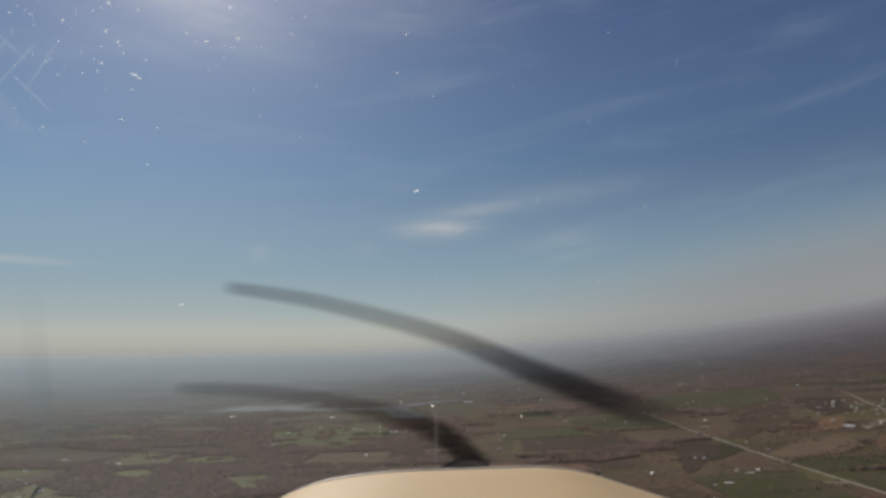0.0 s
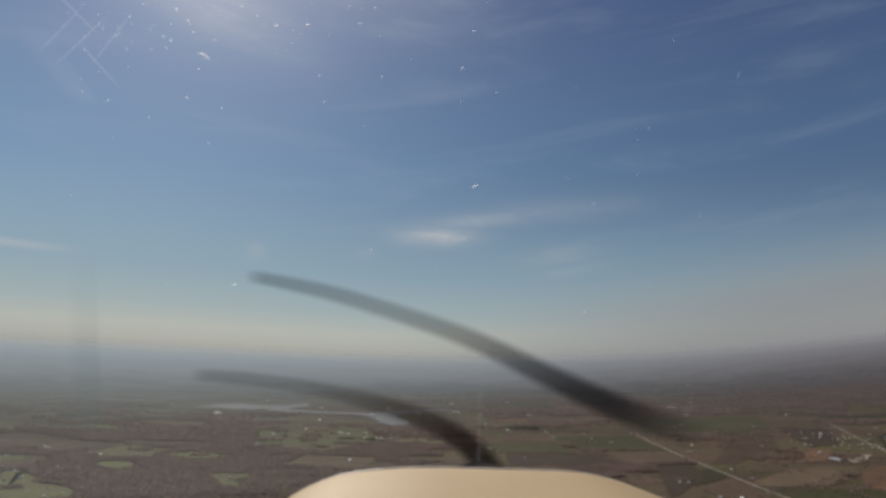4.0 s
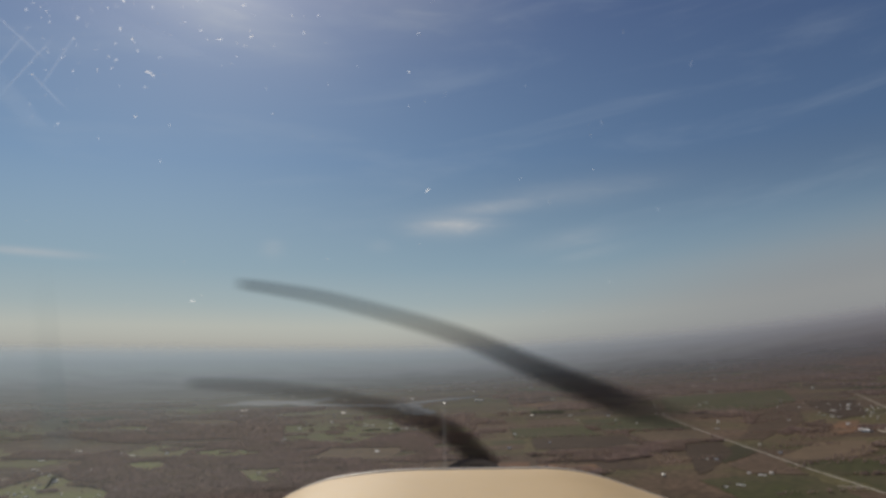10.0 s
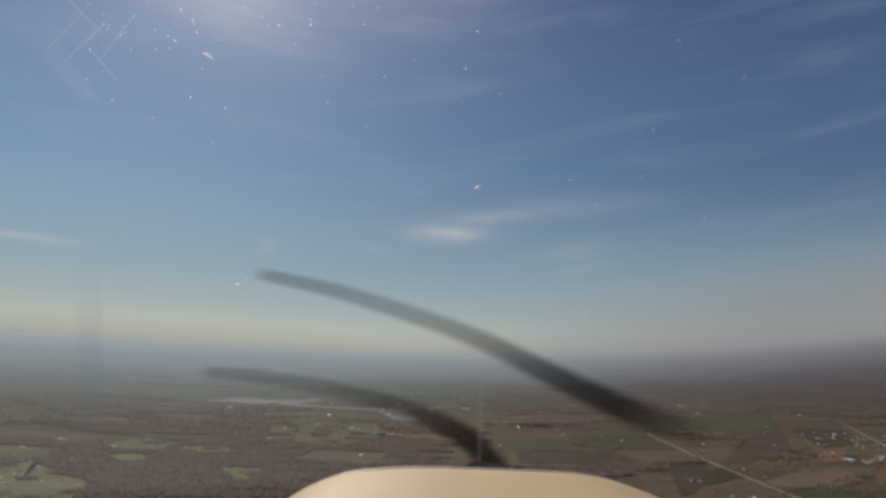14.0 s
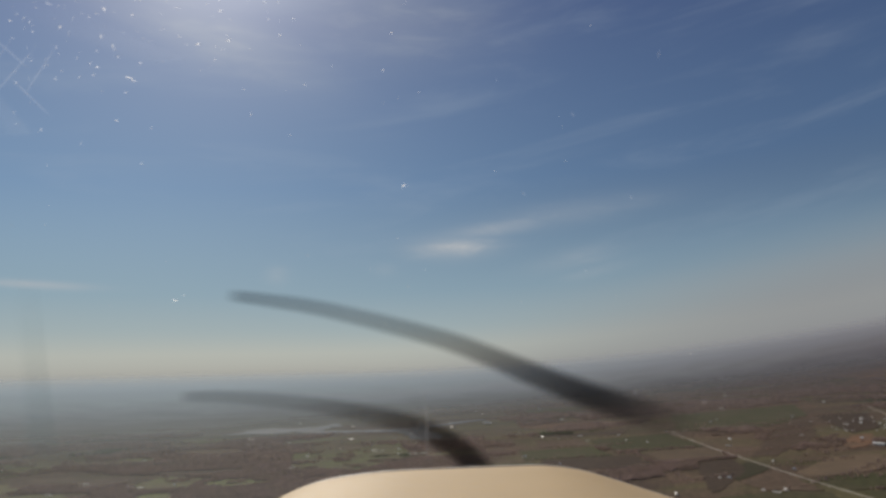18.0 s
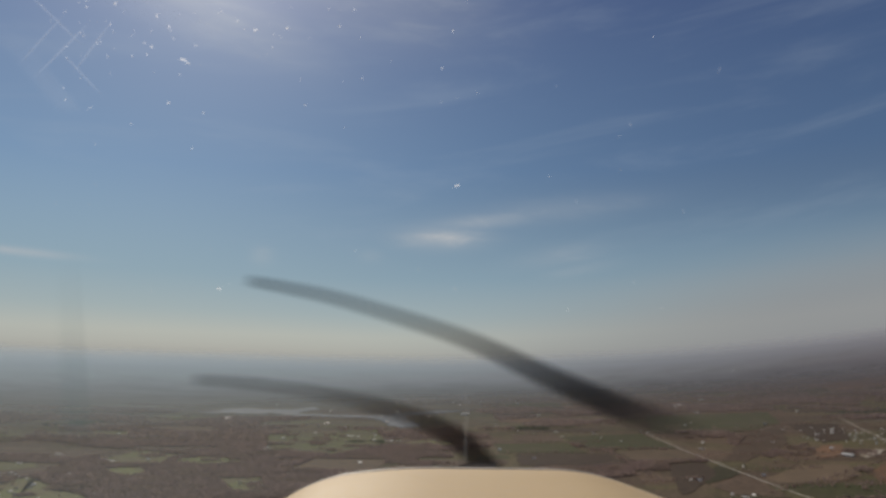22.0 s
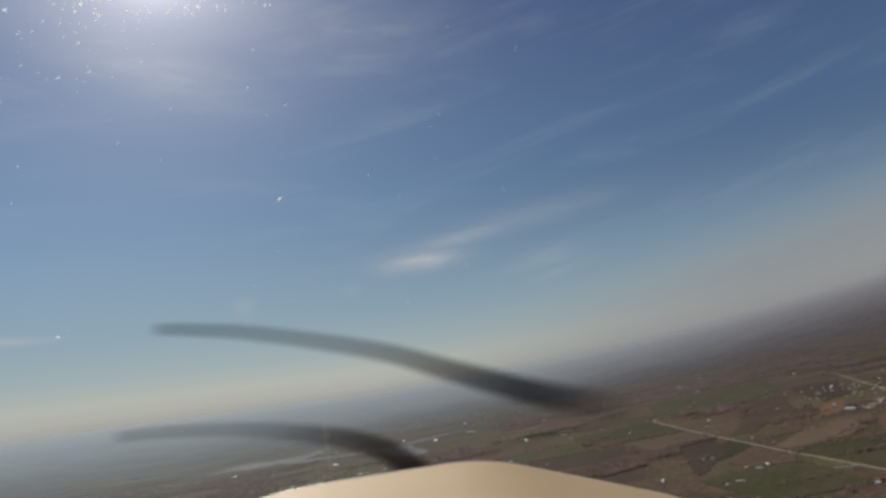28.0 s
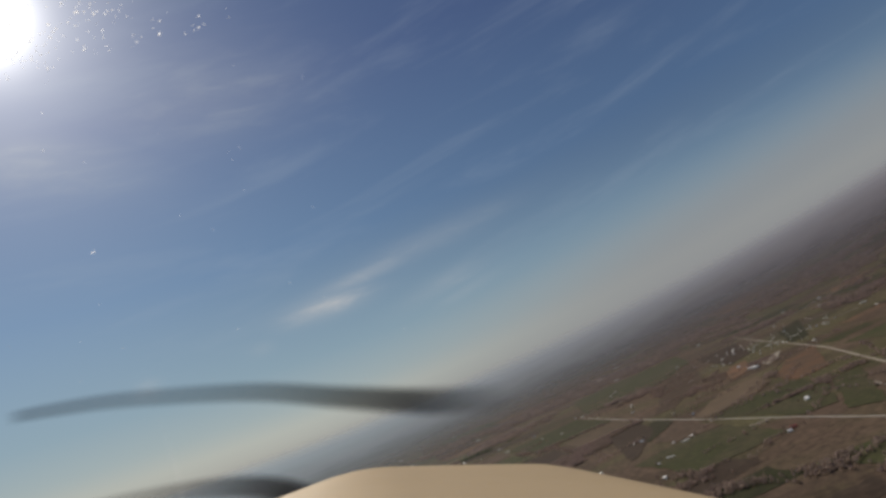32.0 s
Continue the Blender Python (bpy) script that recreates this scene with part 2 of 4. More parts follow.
M_GROUND = ground_material()
M_FIELD = {
    "green": material("winter_wheat", (0.045, 0.046, 0.018), 0.95, vary=0.3, scale=0.014, tint=(0.058, 0.050, 0.026), per_object=0.3, spec=0.1),
    "pasture": material("pasture", (0.128, 0.138, 0.052), 0.95, vary=0.3, scale=0.014, tint=(0.128, 0.108, 0.060), per_object=0.25, spec=0.1),
    "brown": material("ploughed_soil", (0.068, 0.045, 0.030), 0.95, vary=0.3, scale=0.014, tint=(0.082, 0.057, 0.039), per_object=0.3, spec=0.1),
    "red": material("red_soil", (0.16, 0.088, 0.05), 0.95, vary=0.2, scale=0.02, tint=(0.105, 0.070, 0.046), per_object=0.12, spec=0.1),
    "tan": material("stubble", (0.135, 0.095, 0.060), 0.95, vary=0.22, scale=0.025, tint=(0.105, 0.076, 0.05), per_object=0.2, spec=0.1),
}
M_WOOD = twig_material("bare_trees", (0.29, 0.215, 0.19), (0.26, 0.198, 0.162))
M_PINE = twig_material("evergreens", (0.10, 0.12, 0.07), (0.12, 0.125, 0.08))
M_BARK = material("bark", (0.09, 0.07, 0.055), 0.9, vary=0.3, scale=0.5, per_object=0.1)
M_WATER = material("lake_water", (0.05, 0.07, 0.105), 0.75, vary=0.25, scale=0.02, spec=0.3, per_object=0.05, bump=0.12)
M_ROAD = material("pale_concrete", (0.42, 0.39, 0.33), 0.85, vary=0.2, scale=0.05, per_object=0.1)
M_LANE = material("gravel_lane", (0.26, 0.22, 0.17), 0.9, vary=0.25, scale=0.08, per_object=0.15)
M_YARD = material("pale_gravel", (0.36, 0.31, 0.24), 0.9, vary=0.2, scale=0.06, per_object=0.1)
M_WALL = material("white_siding", (0.66, 0.60, 0.50), 0.6, vary=0.1, scale=0.4, per_object=0.12)
M_TINROOF = material("pale_metal_roof", (0.90, 0.87, 0.80), 0.4, metal=0.0, vary=0.12, scale=0.3, per_object=0.2, spec=0.3)
M_SHINGLE = material("grey_shingles", (0.26, 0.25, 0.25), 0.75, vary=0.2, scale=0.6, per_object=0.3)
M_REDROOF = material("red_painted_roof", (0.30, 0.085, 0.065), 0.6, vary=0.2, scale=0.4, per_object=0.15)
M_BRICK = material("brick", (0.27, 0.12, 0.08), 0.85, vary=0.2, scale=1.0, per_object=0.1)
M_PANE = material("dark_window_glass", (0.03, 0.035, 0.04), 0.1, vary=0.1, scale=1.0, spec=0.6)
M_COWL = material("cream_cowling_paint", (0.50, 0.368, 0.205), 0.58, vary=0.04, scale=1.4, fine=30.0, tint=(0.475, 0.345, 0.188), spec=0.16)
M_RIM_GLINT = material("pale_worn_paint", (0.72, 0.63, 0.50), 0.4, vary=0.12, scale=9.0, spec=0.4)
M_TRIM = material("dark_rubber_seal", (0.05, 0.045, 0.04), 0.7, vary=0.2, scale=6.0)
M_SPINNER = material("dark_spinner_paint", (0.035, 0.026, 0.023), 0.85, vary=0.2, scale=5.0, spec=0.05)


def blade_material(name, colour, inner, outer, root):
    """Dark blade colour with the blur of turning put in as fading cover; UV runs along and across it."""
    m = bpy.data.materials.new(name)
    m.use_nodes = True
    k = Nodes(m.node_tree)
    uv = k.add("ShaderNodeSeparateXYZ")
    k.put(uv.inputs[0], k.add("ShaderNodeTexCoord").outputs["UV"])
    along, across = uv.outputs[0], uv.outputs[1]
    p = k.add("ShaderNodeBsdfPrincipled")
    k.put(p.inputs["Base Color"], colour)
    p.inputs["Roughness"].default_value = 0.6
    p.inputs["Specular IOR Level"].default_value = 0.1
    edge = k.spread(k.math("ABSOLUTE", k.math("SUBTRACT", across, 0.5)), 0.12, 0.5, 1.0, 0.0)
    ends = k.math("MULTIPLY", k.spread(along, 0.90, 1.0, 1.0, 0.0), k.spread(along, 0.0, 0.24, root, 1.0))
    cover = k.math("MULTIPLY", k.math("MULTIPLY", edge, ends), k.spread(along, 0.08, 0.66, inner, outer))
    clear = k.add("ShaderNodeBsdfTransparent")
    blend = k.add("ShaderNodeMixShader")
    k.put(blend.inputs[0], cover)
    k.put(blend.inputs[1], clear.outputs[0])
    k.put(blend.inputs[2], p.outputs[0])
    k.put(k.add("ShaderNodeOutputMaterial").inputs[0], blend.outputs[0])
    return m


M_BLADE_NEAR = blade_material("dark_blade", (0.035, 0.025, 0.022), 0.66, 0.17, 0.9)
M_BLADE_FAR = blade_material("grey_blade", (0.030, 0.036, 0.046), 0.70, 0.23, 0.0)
M_SPECK = thin_material("bright_grit", (0.85, 0.87, 0.9), 0.36, translucent=True)
# brighter copy of the grit: sun sparkle put in as heavier cover
M_GLINT = thin_material("sunlit_grit", (0.9, 0.91, 0.93), 0.6, translucent=True)
M_SCRATCH = thin_material("fine_scratch", (0.8, 0.83, 0.88), 0.04, translucent=True)



# ---- mesh helpers ----
def thing(name, label, category, group="", kind="", at=None):
    ob = tagged(new(name), label, category, group, kind)
    if at is not None:
        ob.matrix_basis = at
    return ob


def mesh_of(name, verts, faces, mat, smooth=False):
    me = bpy.data.meshes.new(name)
    me.from_pydata([tuple(v) for v in verts], [], [tuple(f) for f in faces])
    me.materials.append(mat)
    if smooth:
        me.polygons.foreach_set("use_smooth", [True] * len(me.polygons))
    me.update()
    return me


def part(name, bm, mat, parent, label="", smooth=False):
    """One bmesh as one mesh object under a thing or a part."""
    me = bpy.data.meshes.new(name)
    bmesh.ops.recalc_face_normals(bm, faces=bm.faces)
    bm.to_mesh(me)
    bm.free()
    me.materials.append(mat)
    if smooth:
        me.polygons.foreach_set("use_smooth", [True] * len(me.polygons))
    ob = new(name, me)
    ob.parent = parent
    return tagged(ob, label)


def box(bm, x0, x1, y0, y1, z0, z1):
    v = [bm.verts.new((x, y, z)) for z in (z0, z1) for x, y in ((x0, y0), (x1, y0), (x1, y1), (x0, y1))]
    for f in ((3, 2, 1, 0), (4, 5, 6, 7), (0, 1, 5, 4), (1, 2, 6, 5), (2, 3, 7, 6), (3, 0, 4, 7)):
        bm.faces.new([v[i] for i in f])
    return bm


def loft(bm, rings, closed=True, caps=True):
    made = [[bm.verts.new(p) for p in ring] for ring in rings]
    count = len(made[0])
    for a, b in zip(made, made[1:]):
        for i in range(count if closed else count - 1):
            j = (i + 1) % count
            bm.faces.new((a[i], a[j], b[j], b[i]))
    if caps and closed:
        bm.faces.new(made[0][::-1])
        bm.faces.new(made[-1])
    return bm


def slab(name, outline, z, thick, mat):
    """A patch of land with an edge of its own, in rings from its rim to its middle, so that it follows the ground."""
    c = len(outline)
    mx, my = sum(x for x, _ in outline) / c, sum(y for _, y in outline) / c
    verts = [(x, y, z - thick) for x, y in outline]
    for share in (1.0, 0.75, 0.5, 0.25):
        verts += [(mx + (x - mx) * share, my + (y - my) * share, z) for x, y in outline]
    faces = [(a * c + i, a * c + (i + 1) % c, (a + 1) * c + (i + 1) % c, (a + 1) * c + i) for a in range(4) for i in range(c)]
    faces.append(tuple(range(4 * c, 5 * c)))
    return new(name, mesh_of(name, verts, faces, mat))


def ragged_line(corners, rng, rough, step=18.0):
    """A closed outline through the corners with uneven edges."""
    out = []
    for (ax, ay), (bx, by) in zip(corners, corners[1:] + corners[:1]):
        steps = max(2, int(math.hypot(bx - ax, by - ay) / step))
        for i in range(steps):
            f = i / steps
            wob = 0 if i == 0 else rough
            out.append((ax + (bx - ax) * f + rng.uniform(-wob, wob), ay + (by - ay) * f + rng.uniform(-wob, wob)))
    return out


def ragged(x0, x1, y0, y1, rng, rough, step=18.0):
    """A four-sided outline with uneven edges."""
    corners = [(x0, y0), (x1, y0), (x1, y1), (x0, y1)]
    return ragged_line([(x + rng.uniform(-1, 1) * rough * 2, y + rng.uniform(-1, 1) * rough * 2) for x, y in corners], rng, rough, step)


def lobed(x0, x1, y0, y1, rng):
    """A rounded clearing with bays and lobes."""
    a1, a2, a3 = (rng.uniform(0, 6.28) for _ in range(3))
    out = []
    for i in range(40):
        a = 2 * math.pi * i / 40
        r = 1.0 + 0.20 * math.sin(2 * a + a1) + 0.14 * math.sin(3 * a + a2) + 0.09 * math.sin(7 * a + a3) + rng.uniform(-0.04, 0.04)
        out.append(((x0 + x1) / 2 + (x1 - x0) / 2 * r * math.cos(a), (y0 + y1) / 2 + (y1 - y0) / 2 * r * math.sin(a)))
    return out


def ribbon(name, points, width, z, mat, rng=None, wob=0.0):
    """A road or lane along a line of points, with a low kerb edge."""
    line = []
    for (ax, ay), (bx, by) in zip(points, points[1:]):
        steps = max(1, int(math.hypot(bx - ax, by - ay) / 25))
        line += [Vector((ax + (bx - ax) * i / steps, ay + (by - ay) * i / steps)) for i in range(steps)]
    line.append(Vector(points[-1]))
    verts, faces = [], []
    for i, p in enumerate(line):
        d = (line[min(i + 1, len(line) - 1)] - line[max(i - 1, 0)]).normalized()
        side = Vector((-d.y, d.x))
        w = width / 2 * (1 + (rng.uniform(-wob, wob) if rng else 0))
        for s, h in ((-1.15, 0), (-1, z), (1, z), (1.15, 0)):
            q = p + side * (w * s)
            verts.append((q.x, q.y, h))
        if i:
            a = 4 * (i - 1)
            faces += [(a + j, a + j + 1, a + j + 5, a + j + 4) for j in range(3)]
    return new(name, mesh_of(name, verts, faces, mat))


# ---- the ground, its far rim and the sky's edge ----
def smooth(x, lo, hi):
    f = np.clip((x - lo) / (hi - lo), 0.0, 1.0)
    return f * f * (3 - 2 * f)


def lift(x, y):
    """How high the land stands: flat on one side, climbing gently to a long rise on the other."""
    far = np.hypot(x, y)
    az = np.degrees(np.arctan2(x, y))
    a = np.clip(az, -45.0, 46.0)
    near_rise = np.maximum(0.0, 0.75 + 0.038 * a)
    rim_rise = 0.00168 * np.maximum(0.0, a + 10.0) ** 2
    slope = near_rise + (rim_rise - near_rise) * smooth(far, 1500.0, 4300.0)
    swell = far * np.tan(np.radians(slope)) * smooth(-np.abs(az), -120.0, -75.0) * smooth(far, 250.0, 700.0)
    # beyond the near plain the land rises slowly all round, up to the rim of the view
    dip = 4.574 - 3.5 * np.clip((far - 2500.0) / 2220.0, 0.0, 1.05)
    return swell + np.where(far > 2500.0, EYE_HEIGHT - far * np.tan(np.radians(dip)), 0.0)


def disc(radius, rings, spokes):
    verts, faces = [(0, 0, 0)], []
    for r in range(1, rings + 1):
        verts += [(radius * (r / rings) ** 1.5 * math.cos(2 * math.pi * s / spokes), radius * (r / rings) ** 1.5 * math.sin(2 * math.pi * s / spokes), 0) for s in range(spokes)]
    for s in range(spokes):
        faces.append((0, 1 + s, 1 + (s + 1) % spokes))
    for r in range(rings - 1):
        a, b = 1 + r * spokes, 1 + (r + 1) * spokes
        faces += [(a + s, b + s, b + (s + 1) % spokes, a + (s + 1) % spokes) for s in range(spokes)]
    return verts, faces


ground = tagged(new("ground", mesh_of("ground", *disc(4720.0, 48, 288), M_GROUND)), "flat brown and green winter farmland seen from the air", "ground", kind="structure")
# haze over the far plain, put into a see-through sheet: thin near by, thick and pale where it meets the sky
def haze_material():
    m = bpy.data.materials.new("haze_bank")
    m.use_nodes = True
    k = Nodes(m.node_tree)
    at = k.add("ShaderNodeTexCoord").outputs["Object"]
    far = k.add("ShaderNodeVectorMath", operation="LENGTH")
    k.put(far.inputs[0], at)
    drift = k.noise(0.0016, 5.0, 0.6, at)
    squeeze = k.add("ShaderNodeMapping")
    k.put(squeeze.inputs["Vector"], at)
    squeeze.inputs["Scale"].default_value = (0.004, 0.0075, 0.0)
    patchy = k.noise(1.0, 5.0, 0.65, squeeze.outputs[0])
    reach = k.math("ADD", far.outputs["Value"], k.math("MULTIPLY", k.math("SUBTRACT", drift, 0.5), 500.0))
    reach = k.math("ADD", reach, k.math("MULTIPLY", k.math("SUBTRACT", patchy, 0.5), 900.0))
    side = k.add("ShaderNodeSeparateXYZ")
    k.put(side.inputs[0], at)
    # cover raised on the sun's side, for the glare there
    sun_side = k.spread(k.math("DIVIDE", side.outputs[0], far.outputs["Value"]), -0.5, 0.6, 1.0, 0.0)
    reach = k.math("ADD", reach, k.math("SUBTRACT", k.math("MULTIPLY", sun_side, 300.0), 90.0))
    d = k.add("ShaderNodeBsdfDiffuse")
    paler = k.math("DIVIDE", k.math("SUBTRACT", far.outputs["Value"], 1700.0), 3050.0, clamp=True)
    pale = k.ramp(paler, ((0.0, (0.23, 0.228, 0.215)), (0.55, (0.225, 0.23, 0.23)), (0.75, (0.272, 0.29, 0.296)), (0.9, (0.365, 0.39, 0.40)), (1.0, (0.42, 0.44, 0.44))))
    # sunward brightness put into the haze colour, darker away from the sun
    off_sun = k.spread(k.math("DIVIDE", side.outputs[0], far.outputs["Value"]), -0.45, 0.75, 0.0, 1.0)
    k.put(d.inputs[0], k.mix(1.0, pale, k.mix(off_sun, (1.38, 1.51, 1.52), (0.625, 0.56, 0.60)), "MULTIPLY"))
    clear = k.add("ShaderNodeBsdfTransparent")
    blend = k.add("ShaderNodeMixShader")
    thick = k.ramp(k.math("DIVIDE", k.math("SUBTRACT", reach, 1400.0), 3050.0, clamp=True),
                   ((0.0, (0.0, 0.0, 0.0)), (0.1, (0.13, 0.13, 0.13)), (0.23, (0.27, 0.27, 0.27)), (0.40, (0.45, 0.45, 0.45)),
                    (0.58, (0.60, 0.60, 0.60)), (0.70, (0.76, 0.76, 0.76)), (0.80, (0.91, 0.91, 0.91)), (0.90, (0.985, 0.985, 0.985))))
    thick = k.math("MAXIMUM", thick, k.math("MULTIPLY", sun_side, 0.19))
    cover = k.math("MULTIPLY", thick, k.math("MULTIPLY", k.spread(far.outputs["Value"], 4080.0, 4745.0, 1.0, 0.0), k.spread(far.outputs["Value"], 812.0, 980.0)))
    thinner = k.math("MULTIPLY", k.math("SUBTRACT", 1.0, sun_side), k.spread(far.outputs["Value"], 2300.0, 4020.0, 0.55, 0.0))
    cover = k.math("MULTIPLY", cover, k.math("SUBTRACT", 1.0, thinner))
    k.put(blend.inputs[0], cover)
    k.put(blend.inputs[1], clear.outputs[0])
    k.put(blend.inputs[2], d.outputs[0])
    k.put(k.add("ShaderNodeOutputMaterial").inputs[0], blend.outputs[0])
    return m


def haze_height(q):
    """How far the haze sheet stands over the land."""
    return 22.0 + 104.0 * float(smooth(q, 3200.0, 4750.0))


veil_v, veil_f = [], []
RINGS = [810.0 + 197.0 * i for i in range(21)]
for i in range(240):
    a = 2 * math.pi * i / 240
    veil_v += [(q * math.cos(a), q * math.sin(a), haze_height(q)) for q in RINGS]
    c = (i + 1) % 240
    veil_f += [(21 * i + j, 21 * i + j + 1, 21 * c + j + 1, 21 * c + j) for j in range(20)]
tagged(new("backdrop", mesh_of("backdrop", veil_v, veil_f, haze_material(), True)), "see-through sheet painted as blue-grey haze thickening towards the horizon", "haze", kind="structure")

# ---- the lake ----
rng = random.Random(5)


def water(name, spine, z, label):
    """Water along a line of (x, y, half breadth), with an uneven shore."""
    left, right = [], []
    fine = []
    for a, b in zip(spine, spine[1:]):
        fine += [tuple(a[k] + (b[k] - a[k]) * i / 6 for k in range(3)) for i in range(6)]
    fine.append(spine[-1])
    for i, (x, y, w) in enumerate(fine):
        d = Vector(fine[min(i + 1, len(fine) - 1)][:2]) - Vector(fine[max(i - 1, 0)][:2])
        d.normalize()
        for side, line in ((1, left), (-1, right)):
            ww = max(1.0, w * (1 + rng.uniform(-0.28, 0.28)))
            line.append((x - d.y * ww * side, y + d.x * ww * side))
    c = len(left)
    verts = [(x, y, h) for h, line in ((0.0, left), (z, left), (z, right), (0.0, right)) for x, y in line]
    faces = [(a * c + i, a * c + i + 1, (a + 1) * c + i + 1, (a + 1) * c + i) for a in range(3) for i in range(c - 1)]
    return tagged(new(name, mesh_of(name, verts, faces, M_WATER)), label, "water", kind="structure")


water("water", ((-815, 2395, 4), (-740, 2455, 55), (-690, 2530, 105), (-620, 2470, 95), (-545, 2490, 95), (-490, 2570, 55), (-478, 2730, 8)), 0.9, "pale grey lake with an uneven shore")
water("water", ((-545, 2400, 30), (-440, 2330, 38), (-330, 2285, 30), (-230, 2260, 36), (-160, 2235, 48), (-115, 2070, 40), (-85, 1960, 42), (-70, 1900, 20)), 1.0, "pale grey arm of the lake")
water("water", ((-190, 2250, 20), (-90, 2340, 26), (10, 2440, 30), (90, 2490, 16)), 1.1, "narrow pale creek running into the lake")
water("water", ((-395, 2870, 16), (-365, 2900, 34), (-330, 2930, 14)), 0.8, "small pale pond far off")

water("water", ((-700, 955, 3), (-690, 965, 14), (-670, 975, 16), (-655, 985, 4)), 0.7, "small grey farm pond")

# ---- roads ----
def road(points, width, mat, label, z=0.5):
    return tagged(ribbon("road", points, width, z, mat, rng, 0.12), label, "road", kind="structure")


MAIN_X = 505.0
road(((MAIN_X + 8, 1705), (MAIN_X - 4, 1400), (MAIN_X - 2, 1050), (MAIN_X + 6, 820), (MAIN_X + 6, 300)), 1.7, M_ROAD, "straight pale concrete country road")
road(((505, 870), (440, 900), (380, 905)), 4.0, M_LANE, "short gravel farm lane")
road(((-590, 830), (-520, 905), (-455, 990), (-400, 1060)), 4.5, M_LANE, "winding gravel lane through the woods")
road(((-335, 790), (-333, 930), (-318, 1010)), 4.0, M_LANE, "short gravel lane beside the woods")
road(((-655, 860), (-652, 960), (-650, 1075), (-636, 1190)), 3.6, M_LANE, "pale gravel lane between pastures")
road(((-790, 1080), (-690, 1150), (-640, 1240)), 4.0, M_LANE, "gravel lane past scattered houses")
road(((700, 860), (850, 1180), (930, 1390), (1010, 1620), (1150, 2000)), 3.6, M_LANE, "pale road leading through the small town")
road(((505, 420), (560, 640), (640, 850)), 4.5, M_LANE, "dark farm track between fields")
road(((720, 1560), (880, 1540), (1020, 1500), (1180, 1470)), 4.0, M_LANE, "side street of the small town")
road(((840, 1700), (1000, 1660), (1200, 1600)), 4.0, M_LANE, "side street of the small town")
road(((520, 1700), (700, 1740), (980, 1800), (1500, 1900)), 4.5, M_LANE, "faint gravel road between fields")

# ---- fields and woods ----
LABELS = {"green": "dull green winter wheat field", "pasture": "pale green pasture among the woods", "brown": "brown ploughed field",
          "red": "reddish bare soil field", "tan": "tan stubble field"}


def field(kind, x0, x1, y0, y1, z, rough=3.0, seed=0):
    r = random.Random(seed)
    outline = lobed(x0, x1, y0, y1, r) if kind == "pasture" else ragged(x0, x1, y0, y1, r, rough)
    return tagged(slab("field", outline, z, z, M_FIELD[kind]), LABELS[kind], "field", "fields of the plain", "structure")


OCTA = np.array([(1, 0, 0), (0, 1, 0), (-1, 0, 0), (0, -1, 0), (0, 0, 1.25), (0, 0, -0.8)])
OCTA_F = np.array([(0, 1, 4), (1, 2, 4), (2, 3, 4), (3, 0, 4), (1, 0, 5), (2, 1, 5), (3, 2, 5), (0, 3, 5)])


def tree_shape(sprays, g, trunk=True):
    """A bare tree one unit high: a tapered trunk and sprays of twigs, each a thin uneven flake."""
    v, f, at = [], [], 0
    if trunk:
        ring = [(math.cos(a), math.sin(a)) for a in (0, 2.1, 4.2)]
        v += [np.array([(0.035 * x, 0.035 * y, 0.0) for x, y in ring] + [(0.012 * x, 0.012 * y, 0.8) for x, y in ring])]
        f += [np.array([(0, 1, 4), (0, 4, 3), (1, 2, 5), (1, 5, 4), (2, 0, 3), (2, 3, 5)])]
        at = 6
    for i in range(sprays):
        a, r = g.uniform(0, 6.28), 0.42 * math.sqrt(g.uniform(0.02, 1.0))
        size = g.uniform(0.16, 0.30) if sprays > 7 else g.uniform(0.26, 0.40)
        mid = np.array([r * math.cos(a), r * math.sin(a), g.uniform(0.30, 0.95) - 0.5 * r])
        b1, b2 = g.normal(0, 1, 3), g.normal(0, 1, 3)
        b1, b2 = b1 / np.linalg.norm(b1), b2 / np.linalg.norm(b2)
        v.append(np.array([mid + b1 * size, mid + b2 * size * 0.8, mid - b1 * size * 0.7, mid - b2 * size * 0.9]))
        f.append(np.array([(0, 1, 2), (0, 2, 3)]) + at)
        at += 4
    return np.concatenate(v), np.concatenate(f)


gen = np.random.default_rng(11)
SHAPES_NEAR = [tree_shape(11, gen) for _ in range(4)]
SHAPES_MID = [tree_shape(6, gen, False) for _ in range(4)]


